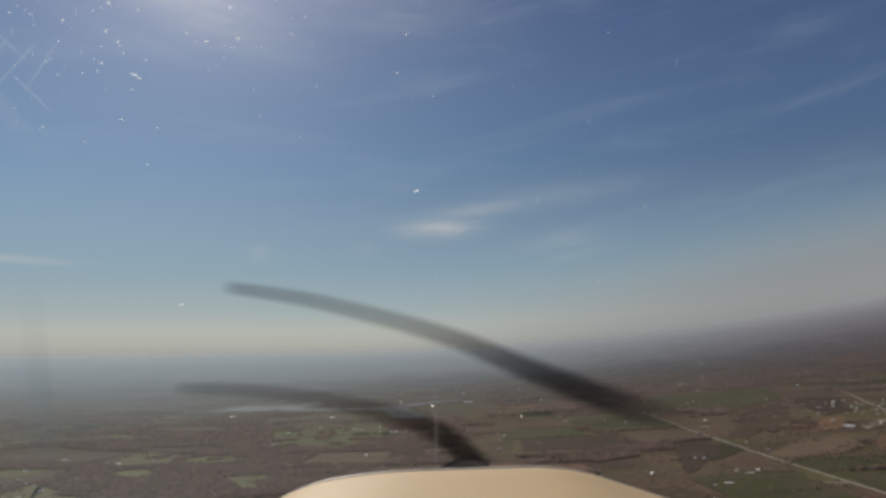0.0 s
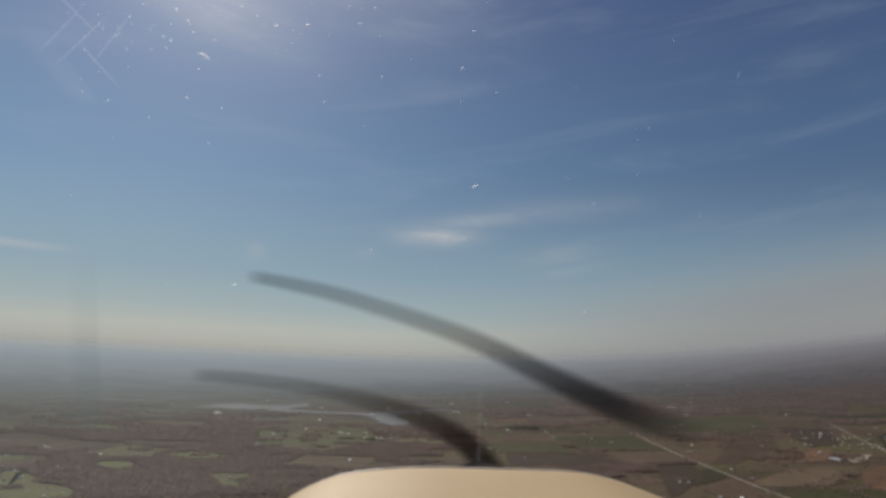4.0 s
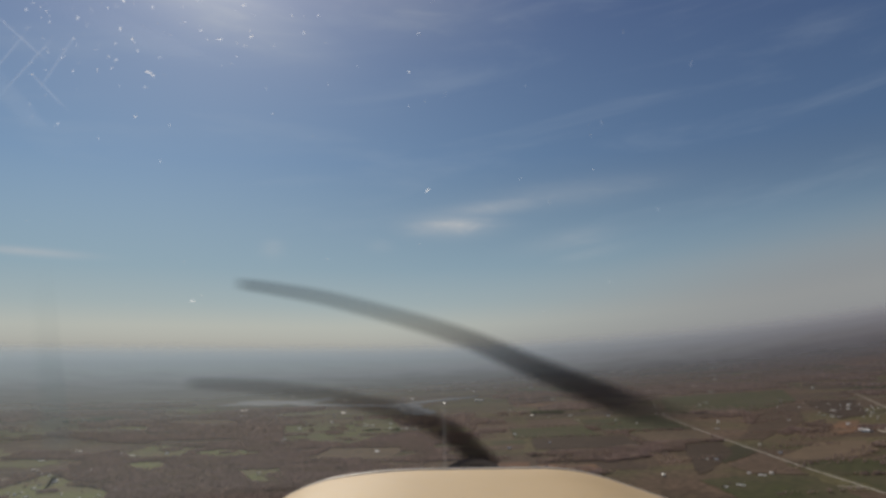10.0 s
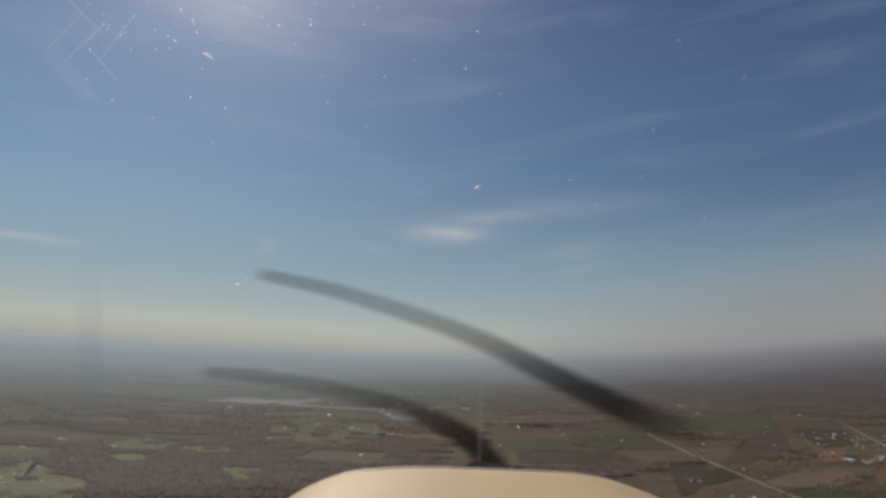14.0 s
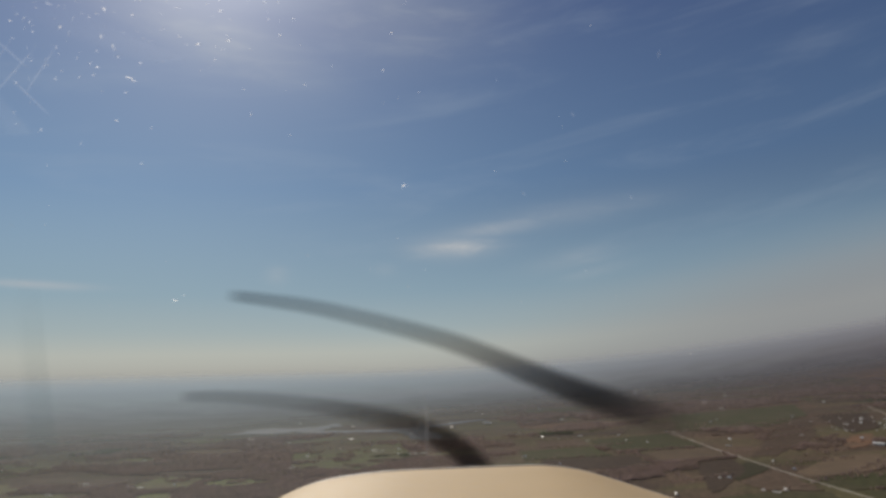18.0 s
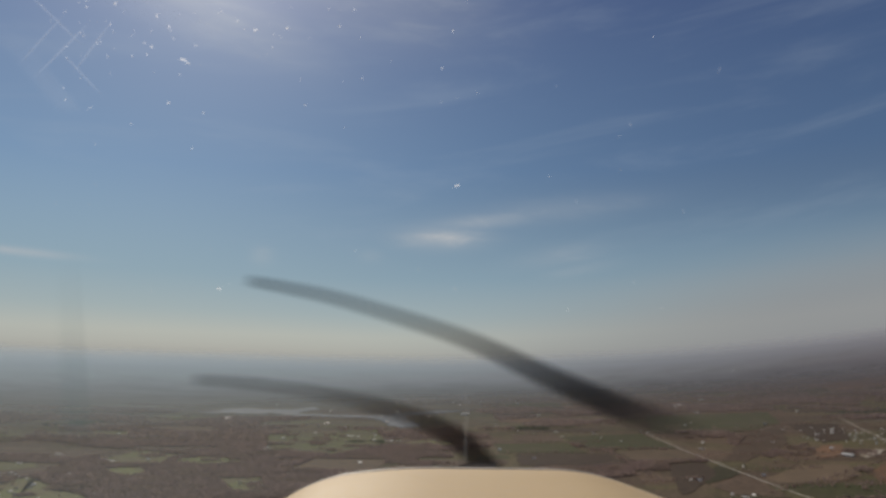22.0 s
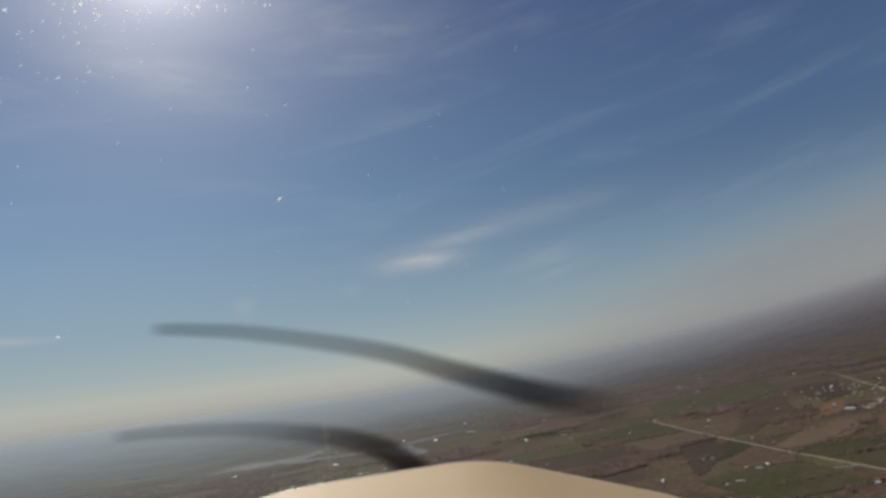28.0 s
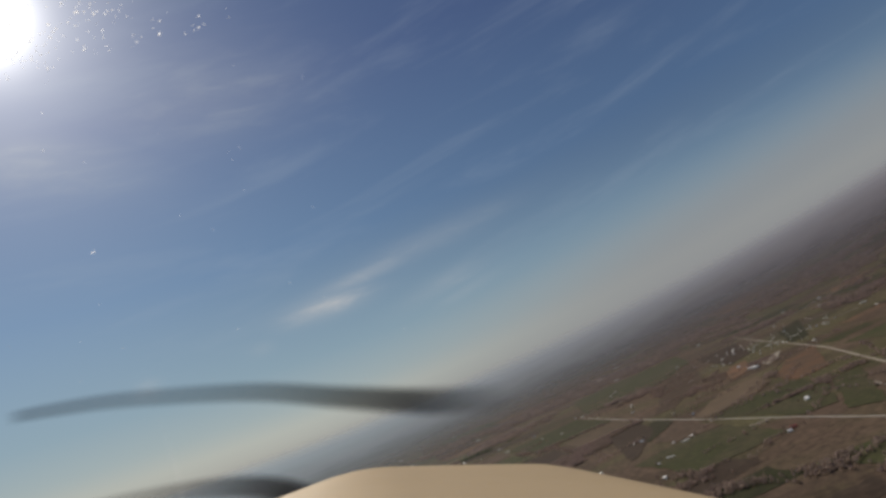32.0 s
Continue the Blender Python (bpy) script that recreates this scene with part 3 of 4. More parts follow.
def grove(name, places, height, shapes, mat, label, category="trees"):
    """Many trees as one mesh."""
    vs, fs, at = [], [], 0
    per = np.array_split(np.asarray(places), len(shapes))
    for pts, (sv, sf) in zip(per, shapes):
        if not len(pts):
            continue
        c = len(pts)
        turn = gen.uniform(0, 6.28, c)
        tall = height * gen.uniform(0.65, 1.25, c)
        co, si = np.cos(turn)[:, None], np.sin(turn)[:, None]
        x = (sv[None, :, 0] * co - sv[None, :, 1] * si) * tall[:, None] + pts[:, 0:1]
        y = (sv[None, :, 0] * si + sv[None, :, 1] * co) * tall[:, None] + pts[:, 1:2]
        z = sv[None, :, 2] * tall[:, None] + 0 * x
        vs.append(np.stack((x, y, z), -1).reshape(-1, 3))
        fs.append((sf[None] + (np.arange(c) * len(sv))[:, None, None]).reshape(-1, 3) + at)
        at += c * len(sv)
    v, f = np.concatenate(vs), np.concatenate(fs)
    me = bpy.data.meshes.new(name)
    me.vertices.add(len(v))
    me.vertices.foreach_set("co", v.astype(np.float32).ravel())
    me.loops.add(f.size)
    me.loops.foreach_set("vertex_index", f.astype(np.int32).ravel())
    me.polygons.add(len(f))
    me.polygons.foreach_set("loop_start", np.arange(0, f.size, 3, dtype=np.int32))
    me.materials.append(mat)
    me.update(calc_edges=True)
    return tagged(new(name, me), label, category, kind="stuff")


def thicket(x, y):
    """How wooded the plain is at a place."""
    for x0, x1, y0, y1, corners, pasture in PLOTS:
        if x0 < x < x1 and y0 < y < y1 and inside(x, y, corners):
            return 0.55 * noise.noise((x * 0.021, y * 0.028, 2.9)) - 0.17 if pasture else -1.0
    v = noise.noise((x * 0.0042, y * 0.0066, 1.7)) + 0.55 * noise.noise((x * 0.013, y * 0.017, 5.1)) + 0.25 * noise.noise((x * 0.04, y * 0.045, 8.3))
    v += 0.8 * math.exp(-(((x + 400) / 300) ** 2 + ((y - 1130) / 230) ** 2) ** 2)      # the large wood ahead
    v -= 0.45 * math.exp(-(((x + 840) / 230) ** 2 + ((y - 1150) / 330) ** 2))             # open pastures
    v += 0.14 if x < 60 else 0.0
    return v - (0.22 if x > 150 and y < 2200 else 0.0) - (0.3 if x > 0 and y < 880 else 0.0)


def wood(x0, x1, y0, y1, seed, evergreen=False):
    """Bare woodland inside a block, with an uneven edge and gaps; tells how much of the block it fills."""
    far = y0 > 1600
    vast = y0 > 2500
    per = 10 if not far else 34 if not vast else 110
    height = 4.7 if not far else 6.6 if not vast else 6.5
    count = int((x1 - x0) * (y1 - y0) / per)
    g = np.random.default_rng(seed)
    p = np.stack((g.uniform(x0, x1, count), g.uniform(y0, y1, count)), -1)
    keep = np.array([thicket(q[0], q[1]) + g.normal(0, 0.05) > 0.02 for q in p])
    p = p[keep]
    if len(p) > 12:
        grove("woodland", p, height, SHAPES_NEAR if not far else SHAPES_MID, M_PINE if evergreen else M_WOOD,
              "dark evergreen wood" if evergreen else "purple-brown bare winter woodland", "woodland")
    return len(p) / max(1, count)


def hedge(ax, ay, bx, by, seed, gap=4.0, spread=3.0, height=4.6):
    g = np.random.default_rng(seed)
    length = math.hypot(bx - ax, by - ay)
    f = np.arange(0, length, gap) / length
    f = f[g.uniform(0, 1, len(f)) > 0.2]
    p = np.stack((ax + (bx - ax) * f, ay + (by - ay) * f), -1) + g.normal(0, spread, (len(f), 2))
    grove("hedgerow", p, height, SHAPES_NEAR if ay < 1700 else SHAPES_MID, M_WOOD, "ragged bare hedgerow along a field", "hedgerow")


# the fields that stand out, one by one: kind and corners
def inside(x, y, corners):
    """Whether a place lies within a plot."""
    odd = False
    for (ax, ay), (bx, by) in zip(corners, corners[1:] + corners[:1]):
        if (ay > y) != (by > y) and x < ax + (bx - ax) * (y - ay) / (by - ay):
            odd = not odd
    return odd


def plot(kind, *corners):
    """A field of its own shape among the woods; no tree grows on it."""
    corners = list(corners)
    r = random.Random(100 + len(PLOTS))
    outline = ragged_line(corners, r, 9.0 if kind == "pasture" else 4.0, 16.0)
    PLOTS.append((min(x for x, _ in corners), max(x for x, _ in corners), min(y for _, y in corners), max(y for _, y in corners), corners, kind == "pasture"))
    return tagged(slab("field", outline, 0.55 + 0.02 * (len(PLOTS) % 7), 0.6, M_FIELD[kind]), LABELS[kind], "field", "fields of the plain", "structure")


PLOTS = []
plot("green", (532, 1709), (753, 1703), (921, 1861), (1031, 2159), (649, 2150))
plot("brown", (520, 1269), (563, 1261), (744, 1471), (891, 1799), (753, 1674))
plot("red", (708, 1279), (761, 1306), (849, 1453), (797, 1440), (724, 1345))
plot("tan", (514, 1048), (598, 1056), (672, 1103), (712, 1211), (628, 1205), (514, 1092))
plot("green", (514, 945), (639, 938), (668, 1020), (606, 1046), (514, 1038))
plot("red", (690, 1118), (668, 1026), (723, 1022), (879, 1252), (793, 1232))
plot("green", (408, 1114), (411, 1053), (496, 1140), (494, 1219))
plot("green", (935, 1400), (985, 1408), (1198, 1724), (1075, 1649))
plot("brown", (345, 985), (375, 1012), (461, 1149), (480, 1262), (412, 1243))
plot("green", (345, 780), (470, 775), (484, 945), (420, 970), (335, 950))
plot("brown", (418, 980), (484, 955), (494, 1120), (412, 1045))
plot("green", (520, 815), (560, 800), (640, 925), (516, 935))
plot("green", (536, 755), (557, 714), (705, 930), (650, 920))
plot("tan", (360, 1270), (490, 1280), (494, 1420), (370, 1400))
plot("green", (320, 1440), (494, 1435), (500, 1690), (300, 1660))
plot("brown", (820, 1480), (905, 1520), (1040, 1800), (935, 1850))
plot("green", (130, 1400), (300, 1395), (290, 1545), (130, 1540))
plot("brown", (150, 1250), (340, 1245), (345, 1385), (160, 1390))
plot("pasture", (-1041, 1770), (-1120, 1691), (-967, 1445), (-914, 1575))
plot("pasture", (-624, 1336), (-585, 1274), (-501, 1295), (-517, 1415), (-613, 1453))
plot("pasture", (-416, 1739), (-355, 1475), (-200, 1400), (-110, 1560), (-152, 1850))
plot("pasture", (-346, 1142), (-298, 1046), (-249, 1033), (-284, 1162))
plot("pasture", (-652, 940), (-528, 762), (-420, 790), (-476, 984), (-542, 1030), (-640, 1120))
plot("pasture", (-353, 800), (-181, 793), (-225, 903), (-342, 879))
plot("tan", (-250, 1230), (-100, 1210), (-90, 1330), (-230, 1350))
# clearings scattered through the woods on the sunny side, larger towards the horizon
glade = random.Random(64)
for i in range(46):
    far, az = glade.uniform(1150, 3100), math.radians(glade.uniform(-34, 1))
    cx, cy = far * math.sin(az), far * math.cos(az)
    wide, deep = far * glade.uniform(0.025, 0.06), far * glade.uniform(0.014, 0.035)
    if (-960 < cx < -300 and 2250 < cy < 2850) or (-400 < cx < 130 and 1850 < cy < 2560) or any(a < cx + wide and cx - wide < b and c < cy + deep and cy - deep < d for a, b, c, d, *_ in PLOTS):
        continue
    plot(("pasture", "pasture", "green", "tan", "pasture", "brown")[i % 6], *lobed(cx - wide, cx + wide, cy - deep, cy + deep, glade)[::3])
for i, spec in enumerate((
        ("brown", 180, 290, 1570, 1690), ("pasture", -990, -830, 1210, 1390), ("pasture", -820, -690, 1170, 1260), ("tan", 1010, 1130, 1180, 1260),
        ("pasture", -900, -740, 880, 1000), ("green", 860, 1010, 1000, 1150), ("green", 760, 900, 760, 940), ("brown", 610, 720, 640, 880))):
    field(*spec, 0.30 + 0.012 * (i % 7), 3.0, 100 + i)

BUSY = [(505 - 14, 505 + 14, 250, 1710), (-330, 100, 1940, 2900), (-900, -330, 2270, 3000), (780, 1230, 1420, 1760)]
TAKEN = [(180, 290, 1570, 1690), (-990, -830, 1210, 1390), (-820, -690, 1170, 1260), (1010, 1130, 1180, 1260), (-900, -740, 880, 1000),
         (860, 1010, 1000, 1150), (760, 900, 760, 940), (610, 720, 640, 880)]


def free(x0, x1, y0, y1, zones):
    return all(x1 < a or x0 > b or y1 < c or y0 > d for a, b, c, d in zones)


# the rest of the plain, block by block
block = random.Random(21)
y = 420.0
while y < 4300:
    deep = 70 if y < 1700 else 120 if y < 2600 else 230
    wide = 95 if y < 1700 else 190 if y < 2600 else 380
    x = -0.85 * y - 120
    while x < 1.45 * y + 150:
        w, d = wide * block.uniform(0.7, 1.35), deep * block.uniform(0.8, 1.15)
        x0, x1, y0, y1 = x + 4, x + w - 4, y + 4, y + d - 4
        pick, tone = block.random(), block.random()
        seed = block.randrange(10000)
        if math.hypot(x, y) < 4400 and free(x0, x1, y0, y1, BUSY + TAKEN):
            filled = wood(x0 - 4, x1 + 4, y0 - 4, y1 + 4, seed, tone > 0.97)
            if filled < 0.45 and pick < 0.62 and free(x0, x1, y0, y1, [p[:4] for p in PLOTS]):
                kinds = ("green", "brown", "brown", "green", "red", "brown") if x > 0 else ("pasture", "pasture", "green", "brown", "tan")
                field(kinds[int(tone * len(kinds)) % len(kinds)], x0, x1, y0, y1, 0.2 + 0.1 * tone, 6.0 if y < 1700 else 14.0, seed)
        x += w
    y += deep

for i, (ax, ay, bx, by) in enumerate((
        (605, 600, 612, 1010), (514, 1020, 740, 1024), (350, 1274, 498, 1276), (512, 1172, 650, 1174), (640, 1180, 648, 1330), (388, 850, 500, 852),
        (120, 1395, 350, 1396), (350, 1080, 348, 1420), (512, 1340, 800, 1345), (150, 1548, 380, 1552), (745, 890, 752, 1030), (516, 1594, 760, 1592),
        (620, 1010, 750, 1130), (720, 880, 850, 1090), (700, 1120, 560, 1030), (500, 1720, 830, 1780), (180, 1700, 390, 1702), (-330, 1590, 60, 1596),
        (640, 890, 730, 640), (855, 960, 850, 760), (594, 1831, 735, 1766), (735, 1766, 787, 1594), (620, 1458, 771, 1565), (599, 1240, 785, 1304),
        (785, 1304, 881, 1252), (469, 986, 601, 1077), (601, 1077, 820, 1259), (392, 742, 487, 790), (514, 800, 602, 868), (316, 1076, 418, 1107),
        (-160, 1400, 90, 1420), (-640, 1410, -420, 1440), (-980, 1530, -700, 1560), (820, 1800, 1240, 1860), (-900, 1700, -500, 1730))):
    hedge(ax, ay, bx, by, 300 + i)

# ---- houses, barns, sheds ----
def gable(bm, length, wide, eave, ridge, over=0.25):
    """A pitched roof with thickness, along y."""
    l, w = length / 2 + over, wide / 2 + over
    drop = (ridge - eave) * over / (wide / 2)
    prof = [(-w, eave - drop), (0, ridge), (w, eave - drop), (w, eave - drop + 0.18), (0, ridge + 0.2), (-w, eave - drop + 0.18)]
    return loft(bm, [[(x, y, z) for x, z in prof] for y in (-l, l)])


def gabled_walls(bm, length, wide, eave, ridge):
    prof = [(-wide / 2, 0), (wide / 2, 0), (wide / 2, eave), (0, ridge - 0.02), (-wide / 2, eave)]
    return loft(bm, [[(x, y, z) for x, z in prof] for y in (-length / 2, length / 2)])


def house(length, wide, eave, ridge, wall, roof, label, category, chimney=False, windows=3, doors=1, group="houses of the plain"):
    h = thing("house" if category == "house" else category.replace(" ", "_"), label, category, group)
    body = part("wall", gabled_walls(bmesh.new(), length, wide, eave, ridge), wall, h)
    part("roof", gable(bmesh.new(), length, wide, eave, ridge), roof, h)
    if chimney:
        part("chimney", box(bmesh.new(), -0.35, 0.15, length * 0.2, length * 0.2 + 0.5, eave, ridge + 0.8), M_BRICK, h)
    for side in (-1, 1):
        for i in range(windows):
            y = length * ((i + 0.5) / windows - 0.5)
            x = side * wide / 2
            part("window", box(bmesh.new(), x - 0.05, x + 0.05, y - 0.3, y + 0.3, eave * 0.4, eave * 0.8), M_PANE, h)
    for i in range(doors):
        part("door", box(bmesh.new(), -0.45 + i, 0.4 + i, -length / 2 - 0.06, -length / 2 + 0.05, 0, eave * 0.75), M_TRIM, h)
    return h


KINDS = [
    house(6.0, 4.2, 2.2, 3.6, M_WALL, M_SHINGLE, "white sided house with a grey shingle roof", "house", True),
    house(7.0, 4.6, 2.2, 3.4, M_WALL, M_TINROOF, "white house with a pale metal roof", "house", True),
    house(9.5, 6.0, 3.0, 4.8, M_WALL, M_TINROOF, "pale metal-roofed farm barn", "barn", windows=2),
    house(9.0, 5.5, 3.0, 4.8, M_BRICK, M_REDROOF, "barn with a red painted roof", "barn", windows=2),
    house(18.0, 4.2, 1.9, 2.5, M_WALL, M_TINROOF, "long white poultry shed with a metal roof", "shed", windows=8),
    house(26.0, 14.0, 4.5, 5.4, M_WALL, M_TINROOF, "large white warehouse at the edge of town", "warehouse", windows=6, doors=3),
]
for k in KINDS:
    k.matrix_basis = pose(0, -60, 0)

used = [False] * len(KINDS)


def settle_house(kind, x, y, turn, size=1.0):
    m = pose(x, y, 0, 0, 0, turn) @ Matrix.Scale(size * 0.86, 4)
    if not used[kind]:
        used[kind] = True
        KINDS[kind].matrix_basis = m
        return
    copy_thing(KINDS[kind], m)


spots = random.Random(8)
# farms and sheds that stand out
for kind, x, y, turn in ((4, -206, 1700, 80), (4, -188, 1690, 84), (4, -140, 1625, 88), (4, -112, 1618, 88), (4, -84, 1612, 86), (2, -100, 1600, 10), (4, -20, 1490, 85),
                         (2, -612, 1315, 70), (4, -596, 1308, 80), (1, -625, 1322, 10), (5, -640, 2160, 80), (2, -490, 2010, 60), (2, -1199, 1960, 70),
                         (2, 364, 1225, 20), (1, 376, 1232, 80), (2, 409, 1085, 75), (1, 398, 1092, 10), (4, 424, 962, 70), (2, 440, 970, 10), (1, 414, 980, 30),
                         (2, 570, 875, 85), (1, 580, 888, 10), (3, 478, 780, 60), (2, 466, 772, 60), (1, 520, 1705, 10), (2, 505, 1716, 80), (2, 545, 640, 40), (1, 557, 655, 0),
                         (1, 552, 700, 20), (2, 386, 1705, 70), (1, 700, 1910, 80), (4, 540, 1420, 80), (1, 530, 1205, 0), (2, 524, 1120, 80), (1, 498, 1010, 5),
                         (1, 350, 900, 80), (4, 372, 908, 60), (2, 320, 820, 30), (5, 768, 1300, 30), (4, 300, 1650, 70), (2, -640, 2800, 60), (4, -380, 2500, 85),
                         (5, 95, 2300, 80), (5, 880, 2500, 80), (4, 330, 2250, 80), (2, 210, 1780, 30), (1, -700, 1720, 60), (4, -830, 1640, 80), (2, -1010, 1900, 80)):
    settle_house(kind, x, y, turn + spots.uniform(-4, 4), 0.9 if y < 1800 else 1.2)
# the village in the woods and the small town
for i in range(16):
    settle_house(spots.choice((0, 1, 1, 2)), -615 + spots.gauss(0, 48), 1065 + spots.gauss(0, 42), spots.uniform(0, 180))
for i in range(84):
    settle_house(spots.choice((0, 1, 1, 1, 1, 2)) if i % 9 else 4, 975 + spots.gauss(0, 95), 1560 + spots.gauss(0, 75), spots.choice((10, 100)) + spots.uniform(-8, 8), spots.uniform(0.6, 0.9))
for i in range(70):
    d, a = spots.uniform(1000, 3200), spots.uniform(-0.62, 0.95)
    settle_house(spots.choice((0, 1, 2, 2, 4)), d * math.sin(a), d * math.cos(a), spots.uniform(0, 180), 1.0 if d < 1900 else 1.4)
# farmsteads along the lanes on the sunny side
for i in range(26):
    settle_house(spots.choice((0, 1, 1, 2)), -560 + spots.gauss(0, 75), 905 + spots.gauss(0, 75), spots.uniform(0, 180), spots.uniform(0.8, 1.1))
for i in range(24):
    d, a = spots.uniform(1250, 2300), spots.uniform(-0.60, -0.05)
    settle_house(spots.choice((1, 2, 2, 4)), d * math.sin(a), d * math.cos(a), 80 + spots.uniform(-25, 25), 1.0 if d < 1700 else 1.25)
tagged(slab("yard", ragged_line([(786, 1276), (806, 1284), (880, 1365), (866, 1371), (800, 1322)], spots, 2.0), 0.7, 0.7, M_YARD), "large pale gravel yard beside the warehouse", "yard", kind="structure")
tagged(slab("yard", ragged(-640, -588, 1300, 1312, spots, 1.5), 0.5, 0.5, M_YARD), "pale gravel farmyard", "yard", kind="structure")
tagged(slab("yard", ragged(-150, -70, 1596, 1608, spots, 1.5), 0.5, 0.5, M_YARD), "pale gravel yard before the sheds", "yard", kind="structure")


for x, y, turn, kind in ((-720, 1010, 20, 1), (-700, 1040, 80, 2), (-760, 1100, 50, 1), (-790, 1120, 10, 0), (-680, 1120, 70, 4), (-830, 1060, 30, 1), (-560, 905, 60, 2),
                         (-480, 960, 40, 1), (-300, 905, 80, 2), (-270, 898, 75, 4), (-880, 1300, 70, 1), (-960, 1390, 40, 2), (-840, 1210, 15, 1)):
    settle_house(kind, x, y, turn, 0.9)
tagged(slab("yard", ragged(-690, -640, 1030, 1075, spots, 5.0, 8.0), 0.45, 0.45, M_YARD), "pale bare yard between farmhouses", "yard", kind="structure")

# ---- single trees by the farms ----
def single_tree(seed):
    r = random.Random(seed)
    t = thing("tree", "bare winter tree beside a farm", "tree", "trees by the farms")
    bm = bmesh.new()
    loft(bm, [[(rad * math.cos(a), rad * math.sin(a), z) for a in (0, 1.26, 2.51, 3.77, 5.03)] for z, rad in ((0, 0.24), (1.4, 0.17), (3.4, 0.07), (5.0, 0.02))])
    for i in range(7):
        a, z = i * 0.9 + r.uniform(-0.3, 0.3), 1.6 + i * 0.38
        tip = Vector((math.cos(a) * (1.9 - i * 0.12), math.sin(a) * (1.9 - i * 0.12), z + 1.3))
        base = Vector((0, 0, z))
        loft(bm, [[base + Vector((0.07 * math.cos(b), 0.07 * math.sin(b), 0)) for b in (0, 2.1, 4.2)], [tip + Vector((0.015 * math.cos(b), 0.015 * math.sin(b), 0)) for b in (0, 2.1, 4.2)]])
    part("trunk", bm, M_BARK, t)
    bm = bmesh.new()
    for i in range(46):
        a, rad, z = r.uniform(0, 6.28), 1.9 * math.sqrt(r.random()), r.uniform(2.2, 5.6)
        s = r.uniform(0.16, 0.42)
        c = Vector((rad * math.cos(a), rad * math.sin(a), z))
        v = [bm.verts.new(c + Vector(o) * s * r.uniform(0.6, 1.3)) for o in OCTA]
        for f in OCTA_F:
            bm.faces.new([v[j] for j in f])
    part("crown", bm, M_WOOD, t)
    return t


models = [single_tree(s) for s in (1, 2, 3)]
for i, (x, y) in enumerate(((372, 1222), (402, 1080), (418, 1094), (432, 955), (416, 958), (448, 975), (563, 884), (590, 880), (470, 790), (486, 770), (-600, 1326),
                            (-622, 1308), (514, 1712), (527, 1698), (538, 648), (562, 640), (546, 708), (344, 894), (360, 912), (314, 828), (536, 1212), (518, 1112),
                            (492, 1016), (-130, 1632), (-70, 1622), (-26, 1500), (-10, 1480), (548, 1428))):
    m = pose(x, y, 0, 0, 0, i * 47) @ Matrix.Scale(0.8 + 0.12 * (i % 4), 4)
    if i < 3:
        models[i].matrix_basis = m
    else:
        copy_thing(models[i % 3], m)

# ---- everything so far settles on the rising land ----
done = set()
for ob in list(scene.objects):
    if ob.parent or ob.type not in ("MESH", "EMPTY"):
        continue
    at = ob.matrix_basis.translation
    if ob.type == "EMPTY" or at.length > 1e-6:
        ob.matrix_basis = Matrix.Translation((0, 0, float(lift(at.x, at.y)))) @ ob.matrix_basis
    elif ob.data.name not in done:
        done.add(ob.data.name)
        co = np.empty(len(ob.data.vertices) * 3, dtype=np.float32)
        ob.data.vertices.foreach_get("co", co)
        co = co.reshape(-1, 3)
        co[:, 2] += lift(co[:, 0], co[:, 1]).astype(np.float32)
        ob.data.vertices.foreach_set("co", co.ravel())
        ob.data.update()

# ---- the aircraft's nose ----
plane = thing("airplane", "cream light aircraft nose with a dark propeller", "airplane", at=pose(0, 0, EYE_HEIGHT, 0.8, -1.2, 0))
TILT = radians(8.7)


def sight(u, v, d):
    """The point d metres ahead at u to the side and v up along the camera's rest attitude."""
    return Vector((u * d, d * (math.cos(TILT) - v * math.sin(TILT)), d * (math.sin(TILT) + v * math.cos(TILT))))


def crest_line():
    """The cowling's cross-section from sill to sill: a rounded corner, a flat crest, a sloping shoulder and a second corner."""
    line, x, z = [(0.0, 0.0)], 0.0, 0.0
    for length, a, b in ((0.25, 75, 60), (0.419, 60, 8), (0.242, 8, 0), (0.327, 0, -0.5), (0.208, -0.5, -19.3), (0.42, -19.3, -20.3), (0.42, -20.3, -65), (0.3, -65, -80)):
        steps = max(3, round(length / 0.02))
        for i in range(steps):
            slope = radians(a + (b - a) * (i + 0.5) / steps)
            x, z = x + length / steps * math.cos(slope), z + length / steps * math.sin(slope)
            line.append((x, z))
    top = max(line, key=lambda p: p[1])
    return [(px - top[0], pz - top[1]) for px, pz in line]


CREST = crest_line()


def section(y, top, shrink=0.0):
    """The cross-section at y, its crest at that height, drawn in towards the middle by a share."""
    cx, cz = 0.21, -0.30
    ring = [(-0.066 + cx + (x - cx) * (1 - shrink), y, top + cz + (z - cz) * (1 - shrink)) for x, z in CREST]
    low = min(p[2] for p in ring) - 0.12
    return ring + [(ring[-1][0] - 0.2, y, low), (ring[0][0] + 0.12, y, low)]


